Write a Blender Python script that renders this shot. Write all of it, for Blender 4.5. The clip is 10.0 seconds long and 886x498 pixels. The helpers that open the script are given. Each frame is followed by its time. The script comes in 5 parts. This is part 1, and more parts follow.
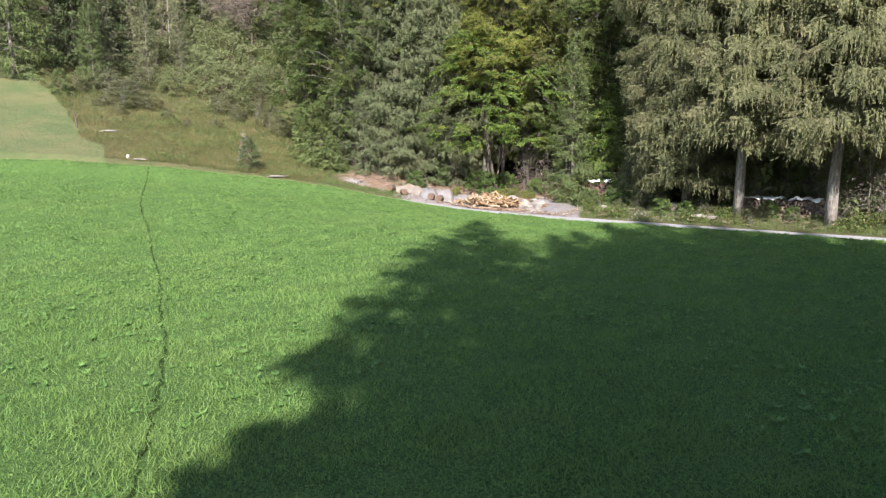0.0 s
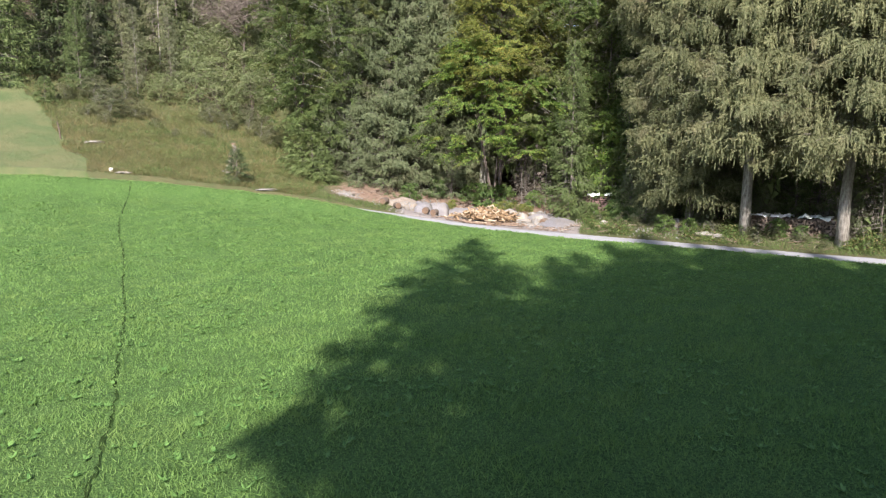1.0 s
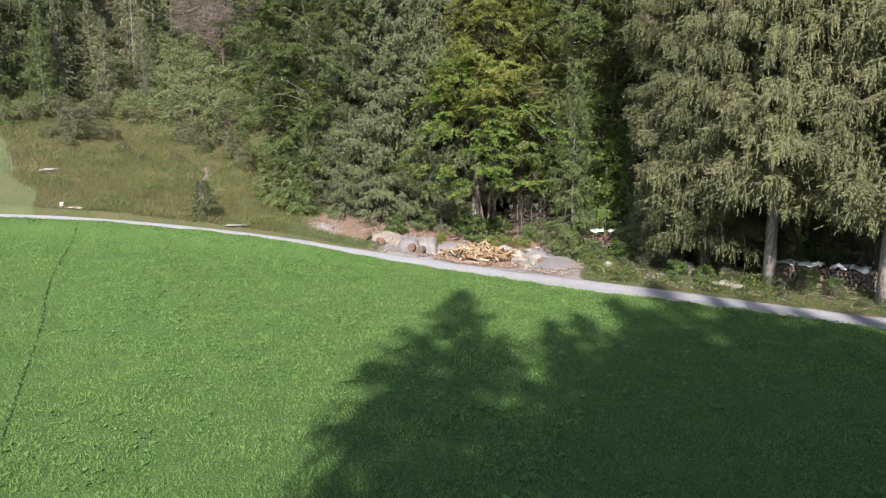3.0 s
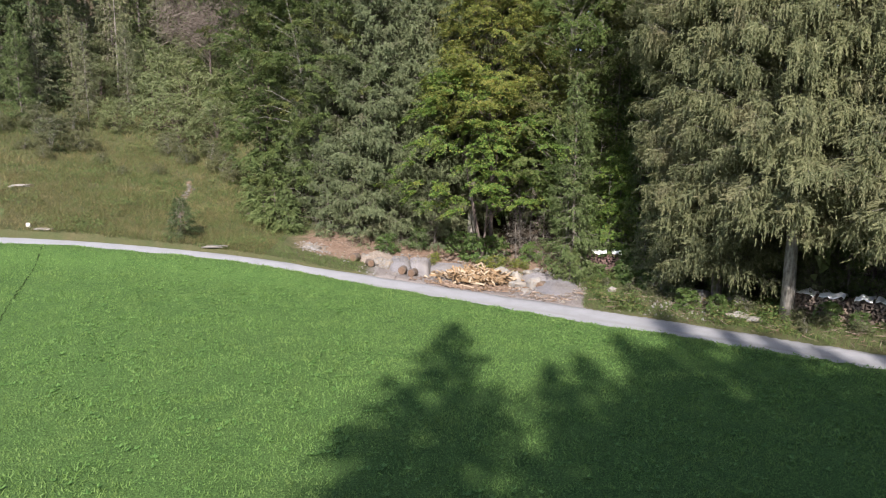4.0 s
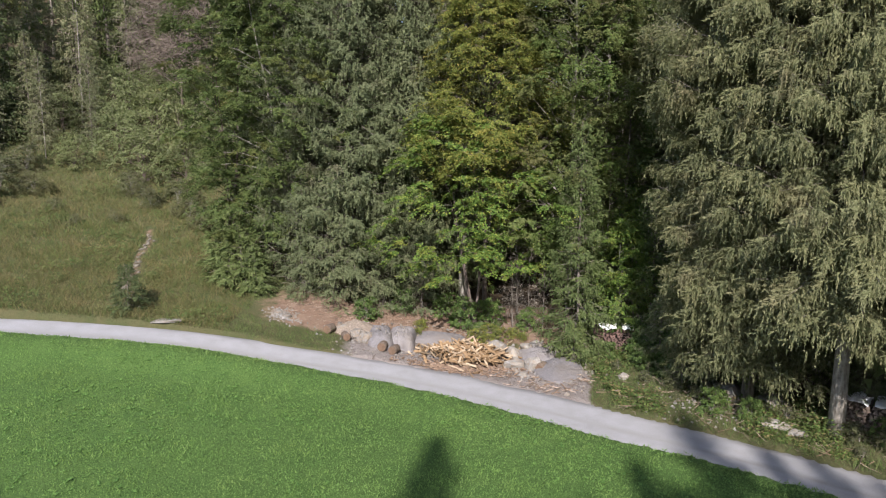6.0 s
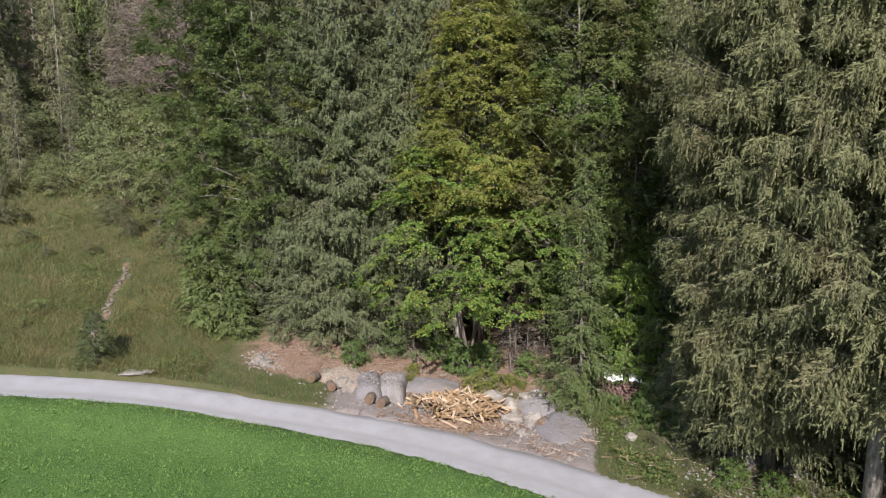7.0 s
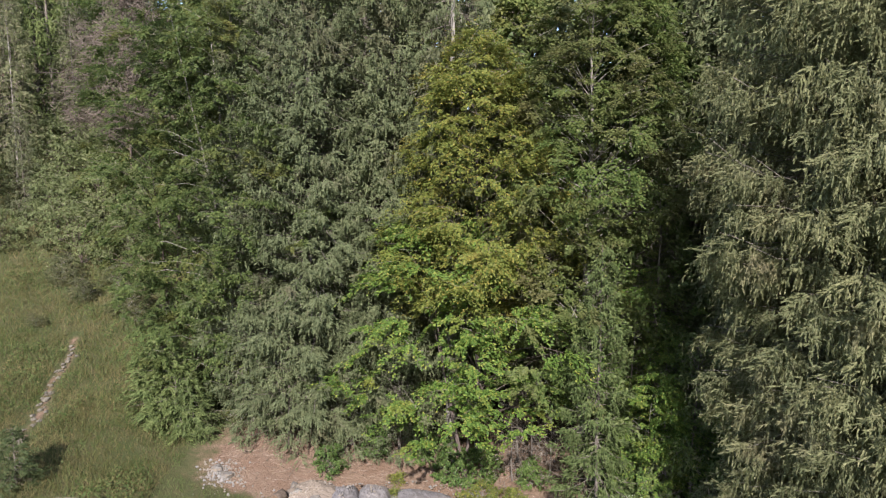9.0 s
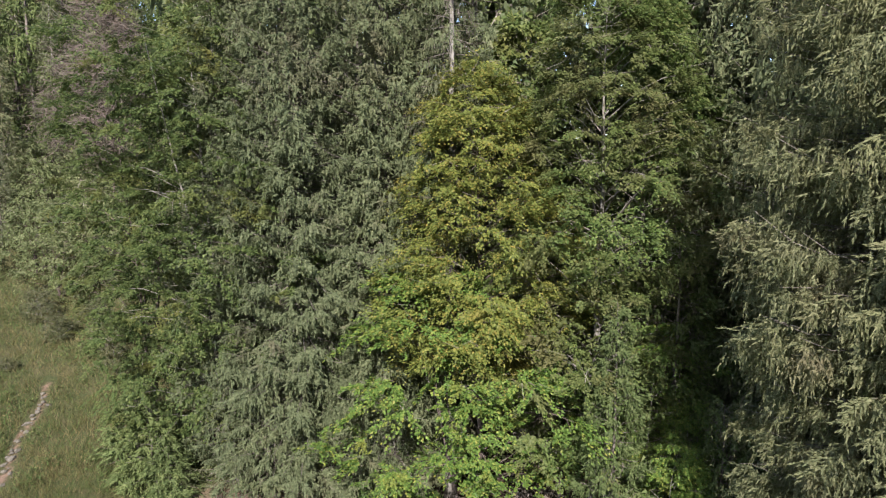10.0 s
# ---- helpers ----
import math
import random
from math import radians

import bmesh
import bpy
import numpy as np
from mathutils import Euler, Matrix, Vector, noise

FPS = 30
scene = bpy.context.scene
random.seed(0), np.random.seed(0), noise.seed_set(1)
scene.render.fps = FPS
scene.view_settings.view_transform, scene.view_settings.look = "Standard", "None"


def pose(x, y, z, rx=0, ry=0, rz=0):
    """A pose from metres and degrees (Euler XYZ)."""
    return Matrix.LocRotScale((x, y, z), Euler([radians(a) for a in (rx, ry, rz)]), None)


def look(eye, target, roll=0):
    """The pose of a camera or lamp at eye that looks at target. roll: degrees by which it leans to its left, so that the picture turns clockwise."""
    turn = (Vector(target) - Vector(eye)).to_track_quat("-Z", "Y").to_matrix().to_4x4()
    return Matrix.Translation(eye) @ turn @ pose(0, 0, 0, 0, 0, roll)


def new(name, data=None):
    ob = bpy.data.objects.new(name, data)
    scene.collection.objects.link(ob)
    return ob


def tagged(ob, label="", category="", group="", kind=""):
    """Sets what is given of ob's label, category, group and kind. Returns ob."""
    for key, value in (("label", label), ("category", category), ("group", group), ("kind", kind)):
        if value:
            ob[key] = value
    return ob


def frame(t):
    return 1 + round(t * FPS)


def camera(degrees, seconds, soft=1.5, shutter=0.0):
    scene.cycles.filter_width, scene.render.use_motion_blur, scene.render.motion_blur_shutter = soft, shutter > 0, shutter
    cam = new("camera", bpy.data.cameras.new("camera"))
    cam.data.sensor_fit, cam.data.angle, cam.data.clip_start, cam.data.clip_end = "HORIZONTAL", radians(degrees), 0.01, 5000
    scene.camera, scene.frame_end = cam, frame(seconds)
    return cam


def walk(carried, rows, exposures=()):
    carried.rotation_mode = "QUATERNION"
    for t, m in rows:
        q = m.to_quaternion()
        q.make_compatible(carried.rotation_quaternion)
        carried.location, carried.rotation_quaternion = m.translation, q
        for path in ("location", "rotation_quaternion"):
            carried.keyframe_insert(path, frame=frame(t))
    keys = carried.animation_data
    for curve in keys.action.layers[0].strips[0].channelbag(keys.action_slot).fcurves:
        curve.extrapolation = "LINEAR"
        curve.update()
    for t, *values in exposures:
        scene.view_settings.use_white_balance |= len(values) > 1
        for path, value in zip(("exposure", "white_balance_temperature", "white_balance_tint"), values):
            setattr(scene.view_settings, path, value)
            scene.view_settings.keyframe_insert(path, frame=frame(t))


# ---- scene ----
cam = camera(70.1, 10.0, soft=1.2)
METRES, EYE, TILT, LEAN, TURN = 25.0, 3.5, -8.5, 0.0, 0.0
ROWS = [
    (0.0, 0.0, 0.0, 0.0, 0.0, 0.0, -0.0),
    (0.5, 0.0046, 0.0239, 0.0168, -0.05, 0.07, 0.01),
    (1.0, 0.0098, 0.0534, 0.0352, -0.11, 0.15, -0.01),
    (1.5, 0.0142, 0.083, 0.0551, -0.17, 0.2, -0.0),
    (2.0, 0.0213, 0.1201, 0.0775, -0.18, 0.26, -0.02),
    (2.5, 0.0282, 0.1581, 0.0998, -0.2, 0.35, -0.02),
    (4.0, 0.0511, 0.2847, 0.1693, -0.19, 0.47, -0.02),
    (4.5, 0.0571, 0.3249, 0.1964, -0.19, 0.53, -0.05),
    (5.0, 0.0624, 0.3687, 0.2296, -0.27, 0.65, -0.03),
    (5.5, 0.0688, 0.41, 0.2642, -0.29, 0.69, -0.01),
    (7.0, 0.0879, 0.5376, 0.375, -0.38, 0.92, 0.06),
    (7.5, 0.0933, 0.5777, 0.4101, -0.4, 0.98, 0.06),
    (8.0, 0.0973, 0.6216, 0.4471, -0.47, 1.05, 0.08),
    (8.5, 0.1007, 0.6632, 0.4818, -0.48, 1.1, 0.14),
    (9.0, 0.1043, 0.7088, 0.5207, -0.49, 1.19, 0.13),
    (9.5, 0.1069, 0.7493, 0.5571, -0.46, 1.2, 0.18),
    (10.0, 0.1066, 0.7918, 0.5938, -0.55, 1.3, 0.22),
]
walk(cam, [(t, pose(0, 0, EYE, TILT, LEAN, TURN) @ pose(METRES * x, METRES * y, METRES * z, 90 + pitch, roll, yaw)) for t, x, y, z, yaw, pitch, roll in ROWS],
     exposures=[(0.0, 1.68, 6380, 15), (1.0, 1.64, 6380, 15), (2.5, 1.47, 6380, 15), (4.5, 1.24, 6400, 15.5), (7.5, 1.02, 6400, 16), (10.0, 1.24, 6350, 16)])

# ---------------------------------------------------------------- light
SUN_EL, SUN_AZ = 36.0, 3.2            # elevation, and degrees by which the shadows run to the east of +y
cot_el = 1.0 / math.tan(radians(SUN_EL))
shade_way = Vector((math.sin(radians(SUN_AZ)), math.cos(radians(SUN_AZ)), 0))

world = bpy.data.worlds.new("sky")
scene.world = world
world.use_nodes = True
wn = world.node_tree.nodes
sky = wn.new("ShaderNodeTexSky")
sky.sky_type = "NISHITA"
sky.sun_disc = False
sky.sun_elevation = radians(SUN_EL)
sky.sun_rotation = radians(180 + SUN_AZ)
world.node_tree.links.new(sky.outputs[0], wn["Background"].inputs[0])
wn["Background"].inputs[1].default_value = 0.118

sun_data = bpy.data.lights.new("sun", "SUN")
sun_data.energy = 5.0
sun_data.angle = radians(0.8)
sun_data.color = (1.0, 0.95, 0.86)
sun = new("sun", sun_data)
sun_from = Vector((-shade_way.x * math.cos(radians(SUN_EL)), -shade_way.y * math.cos(radians(SUN_EL)), math.sin(radians(SUN_EL)))) * 120
sun.matrix_world = look(sun_from, (0, 0, 0))


# ---------------------------------------------------------------- materials
def nodes_of(name):
    m = bpy.data.materials.new(name)
    m.use_nodes = True
    t = m.node_tree
    return m, t.nodes, t.links, t.nodes["Principled BSDF"]


def ramp(n, l, source, stops):
    r = n.new("ShaderNodeValToRGB")
    e = r.color_ramp.elements
    while len(e) < len(stops):
        e.new(0.5)
    for k, (p, c) in enumerate(stops):
        e[k].position = p
        e[k].color = (*c, 1)
    l.new(source, r.inputs[0])
    return r.outputs[0]


def noise_at(n, l, scale, detail=4, rough=0.6, space="Object"):
    c = n.new("ShaderNodeTexCoord")
    k = n.new("ShaderNodeTexNoise")
    k.inputs["Scale"].default_value = scale
    k.inputs["Detail"].default_value = detail
    k.inputs["Roughness"].default_value = rough
    l.new(c.outputs[space], k.inputs["Vector"])
    return k.outputs["Fac"]


def mixed(n, l, a, b, fac, mode="MIX"):
    x = n.new("ShaderNodeMix")
    x.data_type = "RGBA"
    x.blend_type = mode
    for sock, v in ((x.inputs[0], fac), (x.inputs[6], a), (x.inputs[7], b)):
        if isinstance(v, (int, float)):
            sock.default_value = v
        elif isinstance(v, tuple):
            sock.default_value = (*v, 1)
        else:
            l.new(v, sock)
    return x.outputs[2]


def maths(n, l, op, a, b=0.0):
    x = n.new("ShaderNodeMath")
    x.operation = op
    for sock, v in ((x.inputs[0], a), (x.inputs[1], b)):
        if isinstance(v, (int, float)):
            sock.default_value = v
        else:
            l.new(v, sock)
    return x.outputs[0]


def bump(n, l, bsdf, height, strength, distance):
    b = n.new("ShaderNodeBump")
    b.inputs["Strength"].default_value = strength
    b.inputs["Distance"].default_value = distance
    l.new(height, b.inputs["Height"])
    l.new(b.outputs[0], bsdf.inputs["Normal"])


def leaf_material(name, stops, patch=None, patch_scale=0.5, patch_low=0.55, through_light=0.45, rough=0.55, gloss=0.3, tone=0.6):
    """Foliage: a colour of its own for each leaf, patches of another hue, and light that shines through."""
    m, n, l, bsdf = nodes_of(name)
    geo = n.new("ShaderNodeNewGeometry")
    colour = ramp(n, l, geo.outputs["Random Per Island"], stops)
    if patch:
        k = noise_at(n, l, patch_scale, 3)
        f = n.new("ShaderNodeMapRange")
        f.inputs[1].default_value, f.inputs[2].default_value = patch_low, patch_low + 0.18
        l.new(k, f.inputs[0])
        colour = mixed(n, l, colour, patch, f.outputs[0])
    fine = noise_at(n, l, 9.0, 2)
    colour = mixed(n, l, colour, ramp(n, l, fine, [(0.3, (0.65, 0.67, 0.71)), (0.7, (1.2, 1.24, 1.3))]), 0.6, "MULTIPLY")
    info = n.new("ShaderNodeObjectInfo")
    colour = mixed(n, l, colour, ramp(n, l, info.outputs["Random"], [(0.0, (0.74, 0.78, 0.80)), (0.5, (1.0, 1.0, 1.0)), (1.0, (1.24, 1.18, 1.12))]), tone, "MULTIPLY")
    l.new(colour, bsdf.inputs["Base Color"])
    bsdf.inputs["Roughness"].default_value = rough
    bsdf.inputs["Specular IOR Level"].default_value = gloss
    if through_light:
        tr = n.new("ShaderNodeBsdfTranslucent")
        l.new(colour, tr.inputs["Color"])
        mx = n.new("ShaderNodeMixShader")
        mx.inputs[0].default_value = through_light
        l.new(bsdf.outputs[0], mx.inputs[1])
        l.new(tr.outputs[0], mx.inputs[2])
        l.new(mx.outputs[0], n["Material Output"].inputs[0])
    return m


def rough_material(name, stops, scale, rough=0.9, relief=0.4, depth=0.02, second=None, second_scale=1.0):
    """Stone, soil, bark, timber: two scales of colour and a relief."""
    m, n, l, bsdf = nodes_of(name)
    k = noise_at(n, l, scale, 6, 0.65)
    colour = ramp(n, l, k, stops)
    if second:
        big = noise_at(n, l, second_scale, 3)
        colour = mixed(n, l, colour, second, ramp(n, l, big, [(0.42, (0, 0, 0)), (0.62, (1, 1, 1))]))
    info = n.new("ShaderNodeObjectInfo")
    tone = ramp(n, l, info.outputs["Random"], [(0.0, (0.78, 0.78, 0.78)), (1.0, (1.18, 1.16, 1.12))])
    colour = mixed(n, l, colour, tone, 0.7, "MULTIPLY")
    l.new(colour, bsdf.inputs["Base Color"])
    bsdf.inputs["Roughness"].default_value = rough
    bsdf.inputs["Specular IOR Level"].default_value = 0.25
    bump(n, l, bsdf, k, relief, depth)
    return m


def bark_material(name, stops, rough=0.9):
    m, n, l, bsdf = nodes_of(name)
    c = n.new("ShaderNodeTexCoord")
    mp = n.new("ShaderNodeMapping")
    mp.inputs["Scale"].default_value = (9, 9, 2.2)
    l.new(c.outputs["Object"], mp.inputs[0])
    v = n.new("ShaderNodeTexVoronoi")
    v.inputs["Scale"].default_value = 1.6
    l.new(mp.outputs[0], v.inputs["Vector"])
    k = noise_at(n, l, 14, 5)
    s = maths(n, l, "ADD", maths(n, l, "MULTIPLY", v.outputs["Distance"], 0.6), maths(n, l, "MULTIPLY", k, 0.6))
    l.new(ramp(n, l, s, stops), bsdf.inputs["Base Color"])
    bsdf.inputs["Roughness"].default_value = rough
    bump(n, l, bsdf, s, 0.7, 0.03)
    return m


SPRUCE_NEAR = leaf_material("spruce_needles_olive", [(0.0, (0.133, 0.147, 0.069)), (0.5, (0.179, 0.186, 0.093)), (0.85, (0.211, 0.214, 0.111)), (1.0, (0.250, 0.242, 0.131))],
                            patch=(0.197, 0.177, 0.101), patch_scale=0.5, patch_low=0.56, through_light=0.42, rough=0.75, gloss=0.12, tone=0.4)
SPRUCE_MID = leaf_material("spruce_needles_grey_green", [(0.0, (0.098, 0.122, 0.060)), (0.5, (0.142, 0.164, 0.082)), (1.0, (0.188, 0.200, 0.106))],
                           patch=(0.165, 0.142, 0.092), patch_scale=0.3, patch_low=0.56, through_light=0.38, rough=0.75, gloss=0.12)
SPRUCE_YOUNG = leaf_material("young_spruce_needles", [(0.0, (0.078, 0.108, 0.038)), (0.6, (0.122, 0.158, 0.056)), (1.0, (0.172, 0.198, 0.080))], through_light=0.35, rough=0.7, gloss=0.15)
SPRUCE_DARK = leaf_material("dark_spruce_needles", [(0.0, (0.050, 0.070, 0.030)), (0.6, (0.080, 0.105, 0.043)), (1.0, (0.120, 0.140, 0.058))], through_light=0.35, rough=0.7, gloss=0.15)
SPRUCE_PALE = leaf_material("thin_pale_needles", [(0.0, (0.110, 0.124, 0.064)), (0.6, (0.152, 0.164, 0.087)), (1.0, (0.202, 0.198, 0.115))],
                            patch=(0.170, 0.175, 0.069), patch_scale=0.12, patch_low=0.55, through_light=0.4, rough=0.75, gloss=0.12)
DEAD_TWIG = leaf_material("dead_twigs", [(0.0, (0.075, 0.060, 0.046)), (0.6, (0.15, 0.125, 0.10)), (1.0, (0.27, 0.235, 0.20))], through_light=0.0, rough=0.9)
BEECH = leaf_material("beech_leaves", [(0.0, (0.068, 0.112, 0.032)), (0.5, (0.116, 0.171, 0.046)), (0.85, (0.160, 0.211, 0.057)), (1.0, (0.204, 0.214, 0.071))],
                      patch=(0.157, 0.150, 0.061), patch_scale=0.22, patch_low=0.42, gloss=0.2)
MAPLE = leaf_material("maple_leaves", [(0.0, (0.068, 0.124, 0.026)), (0.5, (0.124, 0.206, 0.042)), (0.85, (0.196, 0.262, 0.054)), (1.0, (0.280, 0.280, 0.064))],
                      patch=(0.236, 0.232, 0.053), patch_scale=0.55, patch_low=0.57)
AUTUMN = leaf_material("turning_beech_leaves", [(0.0, (0.096, 0.124, 0.032)), (0.5, (0.159, 0.190, 0.045)), (0.85, (0.221, 0.231, 0.057)), (1.0, (0.289, 0.227, 0.059))],
                       patch=(0.231, 0.186, 0.049), patch_scale=0.45, patch_low=0.58, gloss=0.2)
HORNBEAM = leaf_material("hornbeam_leaves", [(0.0, (0.059, 0.093, 0.028)), (0.5, (0.104, 0.142, 0.044)), (1.0, (0.167, 0.194, 0.065))],
                         patch=(0.167, 0.152, 0.044), patch_scale=0.3, patch_low=0.54, gloss=0.2)
DULL_LEAF = leaf_material("dull_shrub_leaves", [(0.0, (0.055, 0.066, 0.030)), (0.5, (0.098, 0.108, 0.050)), (1.0, (0.160, 0.158, 0.082))],
                          patch=(0.125, 0.118, 0.056), patch_scale=0.8, patch_low=0.52, through_light=0.35, gloss=0.12)
WILLOW = leaf_material("willow_leaves", [(0.0, (0.118, 0.146, 0.060)), (0.5, (0.164, 0.192, 0.084)), (1.0, (0.214, 0.234, 0.110))], patch=(0.178, 0.178, 0.088), patch_scale=0.35, patch_low=0.52, through_light=0.42, gloss=0.15, tone=0.3)
SHRUB = leaf_material("shrub_leaves", [(0.0, (0.05, 0.09, 0.025)), (0.5, (0.09, 0.15, 0.038)), (1.0, (0.165, 0.22, 0.065))])
BARE = leaf_material("bare_reddish_twigs", [(0.0, (0.078, 0.063, 0.053)), (1.0, (0.155, 0.127, 0.107))], through_light=0.0, rough=0.9)
GRASS = leaf_material("meadow_grass_blades", [(0.0, (0.090, 0.166, 0.042)), (0.5, (0.125, 0.215, 0.055)), (0.9, (0.153, 0.249, 0.065)), (1.0, (0.181, 0.267, 0.077))],
                      patch=(0.150, 0.227, 0.062), patch_scale=0.35, patch_low=0.48, through_light=0.35, rough=0.6, gloss=0.2, tone=0.0)
PASTURE = leaf_material("pale_pasture_grass", [(0.0, (0.060, 0.088, 0.032)), (0.6, (0.106, 0.128, 0.052)), (1.0, (0.170, 0.152, 0.080))], through_light=0.25, tone=0.0)
WEED = leaf_material("meadow_weed_leaves", [(0.0, (0.055, 0.125, 0.028)), (1.0, (0.135, 0.24, 0.06))], through_light=0.3, rough=0.5, tone=0.0)
DRY_GRASS = leaf_material("dry_bank_grass", [(0.0, (0.072, 0.086, 0.029)), (0.35, (0.109, 0.112, 0.039)), (0.7, (0.151, 0.131, 0.055)), (1.0, (0.230, 0.180, 0.092))],
                          patch=(0.207, 0.164, 0.077), patch_scale=0.35, patch_low=0.5, through_light=0.35, gloss=0.15, tone=0.0)
FRESH_GRASS = leaf_material("bank_green_grass", [(0.0, (0.055, 0.087, 0.024)), (0.6, (0.092, 0.131, 0.039)), (1.0, (0.143, 0.166, 0.057))], through_light=0.3, gloss=0.15, tone=0.0)
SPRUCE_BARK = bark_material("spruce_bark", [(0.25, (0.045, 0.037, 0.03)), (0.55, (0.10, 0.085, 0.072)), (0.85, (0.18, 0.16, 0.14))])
# the spruce bark again, with the sun on the two front trunks painted in
LIT_BARK = bark_material("sunlit_old_spruce_bark", [(0.25, (0.090, 0.076, 0.064)), (0.55, (0.190, 0.168, 0.145)), (0.85, (0.310, 0.285, 0.255))])
GREY_BARK = bark_material("smooth_grey_bark", [(0.25, (0.09, 0.08, 0.065)), (0.6, (0.17, 0.155, 0.135)), (0.9, (0.28, 0.265, 0.24))])
BARE_BARK = bark_material("reddish_brown_bark", [(0.25, (0.05, 0.038, 0.033)), (0.6, (0.095, 0.072, 0.062)), (0.9, (0.14, 0.11, 0.095))])
GRAVEL = rough_material("heaped_gravel", [(0.3, (0.096, 0.090, 0.095)), (0.5, (0.158, 0.150, 0.158)), (0.7, (0.236, 0.226, 0.237))], 38, relief=0.9, depth=0.03, second=(0.152, 0.138, 0.133), second_scale=0.9)
STONE = rough_material("pale_limestone", [(0.3, (0.120, 0.111, 0.102)), (0.5, (0.205, 0.196, 0.186)), (0.75, (0.330, 0.318, 0.308))], 5, relief=0.6, depth=0.03, second=(0.205, 0.176, 0.145), second_scale=2.0)
GREY_STONE = rough_material("grey_rubble_stone", [(0.3, (0.085, 0.078, 0.072)), (0.5, (0.142, 0.134, 0.126)), (0.75, (0.228, 0.216, 0.206))], 5, relief=0.6, depth=0.03, second=(0.165, 0.135, 0.108), second_scale=2.0)
EARTH = rough_material("earth_and_rubble", [(0.3, (0.085, 0.066, 0.052)), (0.5, (0.160, 0.132, 0.108)), (0.7, (0.262, 0.232, 0.205))], 16, relief=0.9, depth=0.04, second=(0.150, 0.124, 0.104), second_scale=1.6)
GULLY_STONE = rough_material("dull_gully_stone", [(0.3, (0.079, 0.069, 0.054)), (0.6, (0.159, 0.145, 0.123))], 5, relief=0.5, depth=0.03)
WOOD_CUT = rough_material("fresh_split_wood", [(0.3, (0.120, 0.074, 0.039)), (0.5, (0.202, 0.134, 0.076)), (0.75, (0.292, 0.210, 0.130))], 7, rough=0.75, relief=0.3, depth=0.01)
BARK_STRIP = rough_material("reddish_bark_strips", [(0.3, (0.086, 0.056, 0.039)), (0.6, (0.173, 0.122, 0.090))], 9, relief=0.4, depth=0.01)
WOOD_PALE = rough_material("peeled_pale_wood", [(0.3, (0.230, 0.168, 0.109)), (0.6, (0.346, 0.273, 0.197))], 9, rough=0.75, relief=0.3, depth=0.01)
WOOD_GREY = rough_material("weathered_stacked_wood", [(0.3, (0.10, 0.075, 0.06)), (0.5, (0.22, 0.17, 0.14)), (0.75, (0.40, 0.33, 0.28))], 8, relief=0.5, depth=0.015)
LOG_END = rough_material("sawn_log_end", [(0.3, (0.072, 0.047, 0.032)), (0.6, (0.130, 0.086, 0.060))], 6, relief=0.3, depth=0.01)
DARK_BARK = rough_material("dark_log_bark", [(0.3, (0.05, 0.038, 0.03)), (0.6, (0.13, 0.10, 0.08))], 12, relief=0.8, depth=0.02)
BRUSH = rough_material("dark_brushwood", [(0.3, (0.045, 0.028, 0.025)), (0.6, (0.13, 0.085, 0.075))], 9, relief=0.5, depth=0.01)
SHEET = rough_material("white_plastic_cover", [(0.3, (0.72, 0.73, 0.74)), (0.6, (0.88, 0.88, 0.88))], 3, rough=0.45, relief=0.5, depth=0.03)
WHITE = rough_material("white_painted_concrete", [(0.3, (0.66, 0.65, 0.62)), (0.6, (0.82, 0.81, 0.78))], 6, rough=0.8, relief=0.2, depth=0.01)
TRAIL = rough_material("trodden_dark_earth", [(0.3, (0.008, 0.016, 0.006)), (0.6, (0.03, 0.05, 0.016))], 6, relief=0.6, depth=0.03)


TRAIL.node_tree.nodes["Principled BSDF"].inputs["Specular IOR Level"].default_value = 0.0


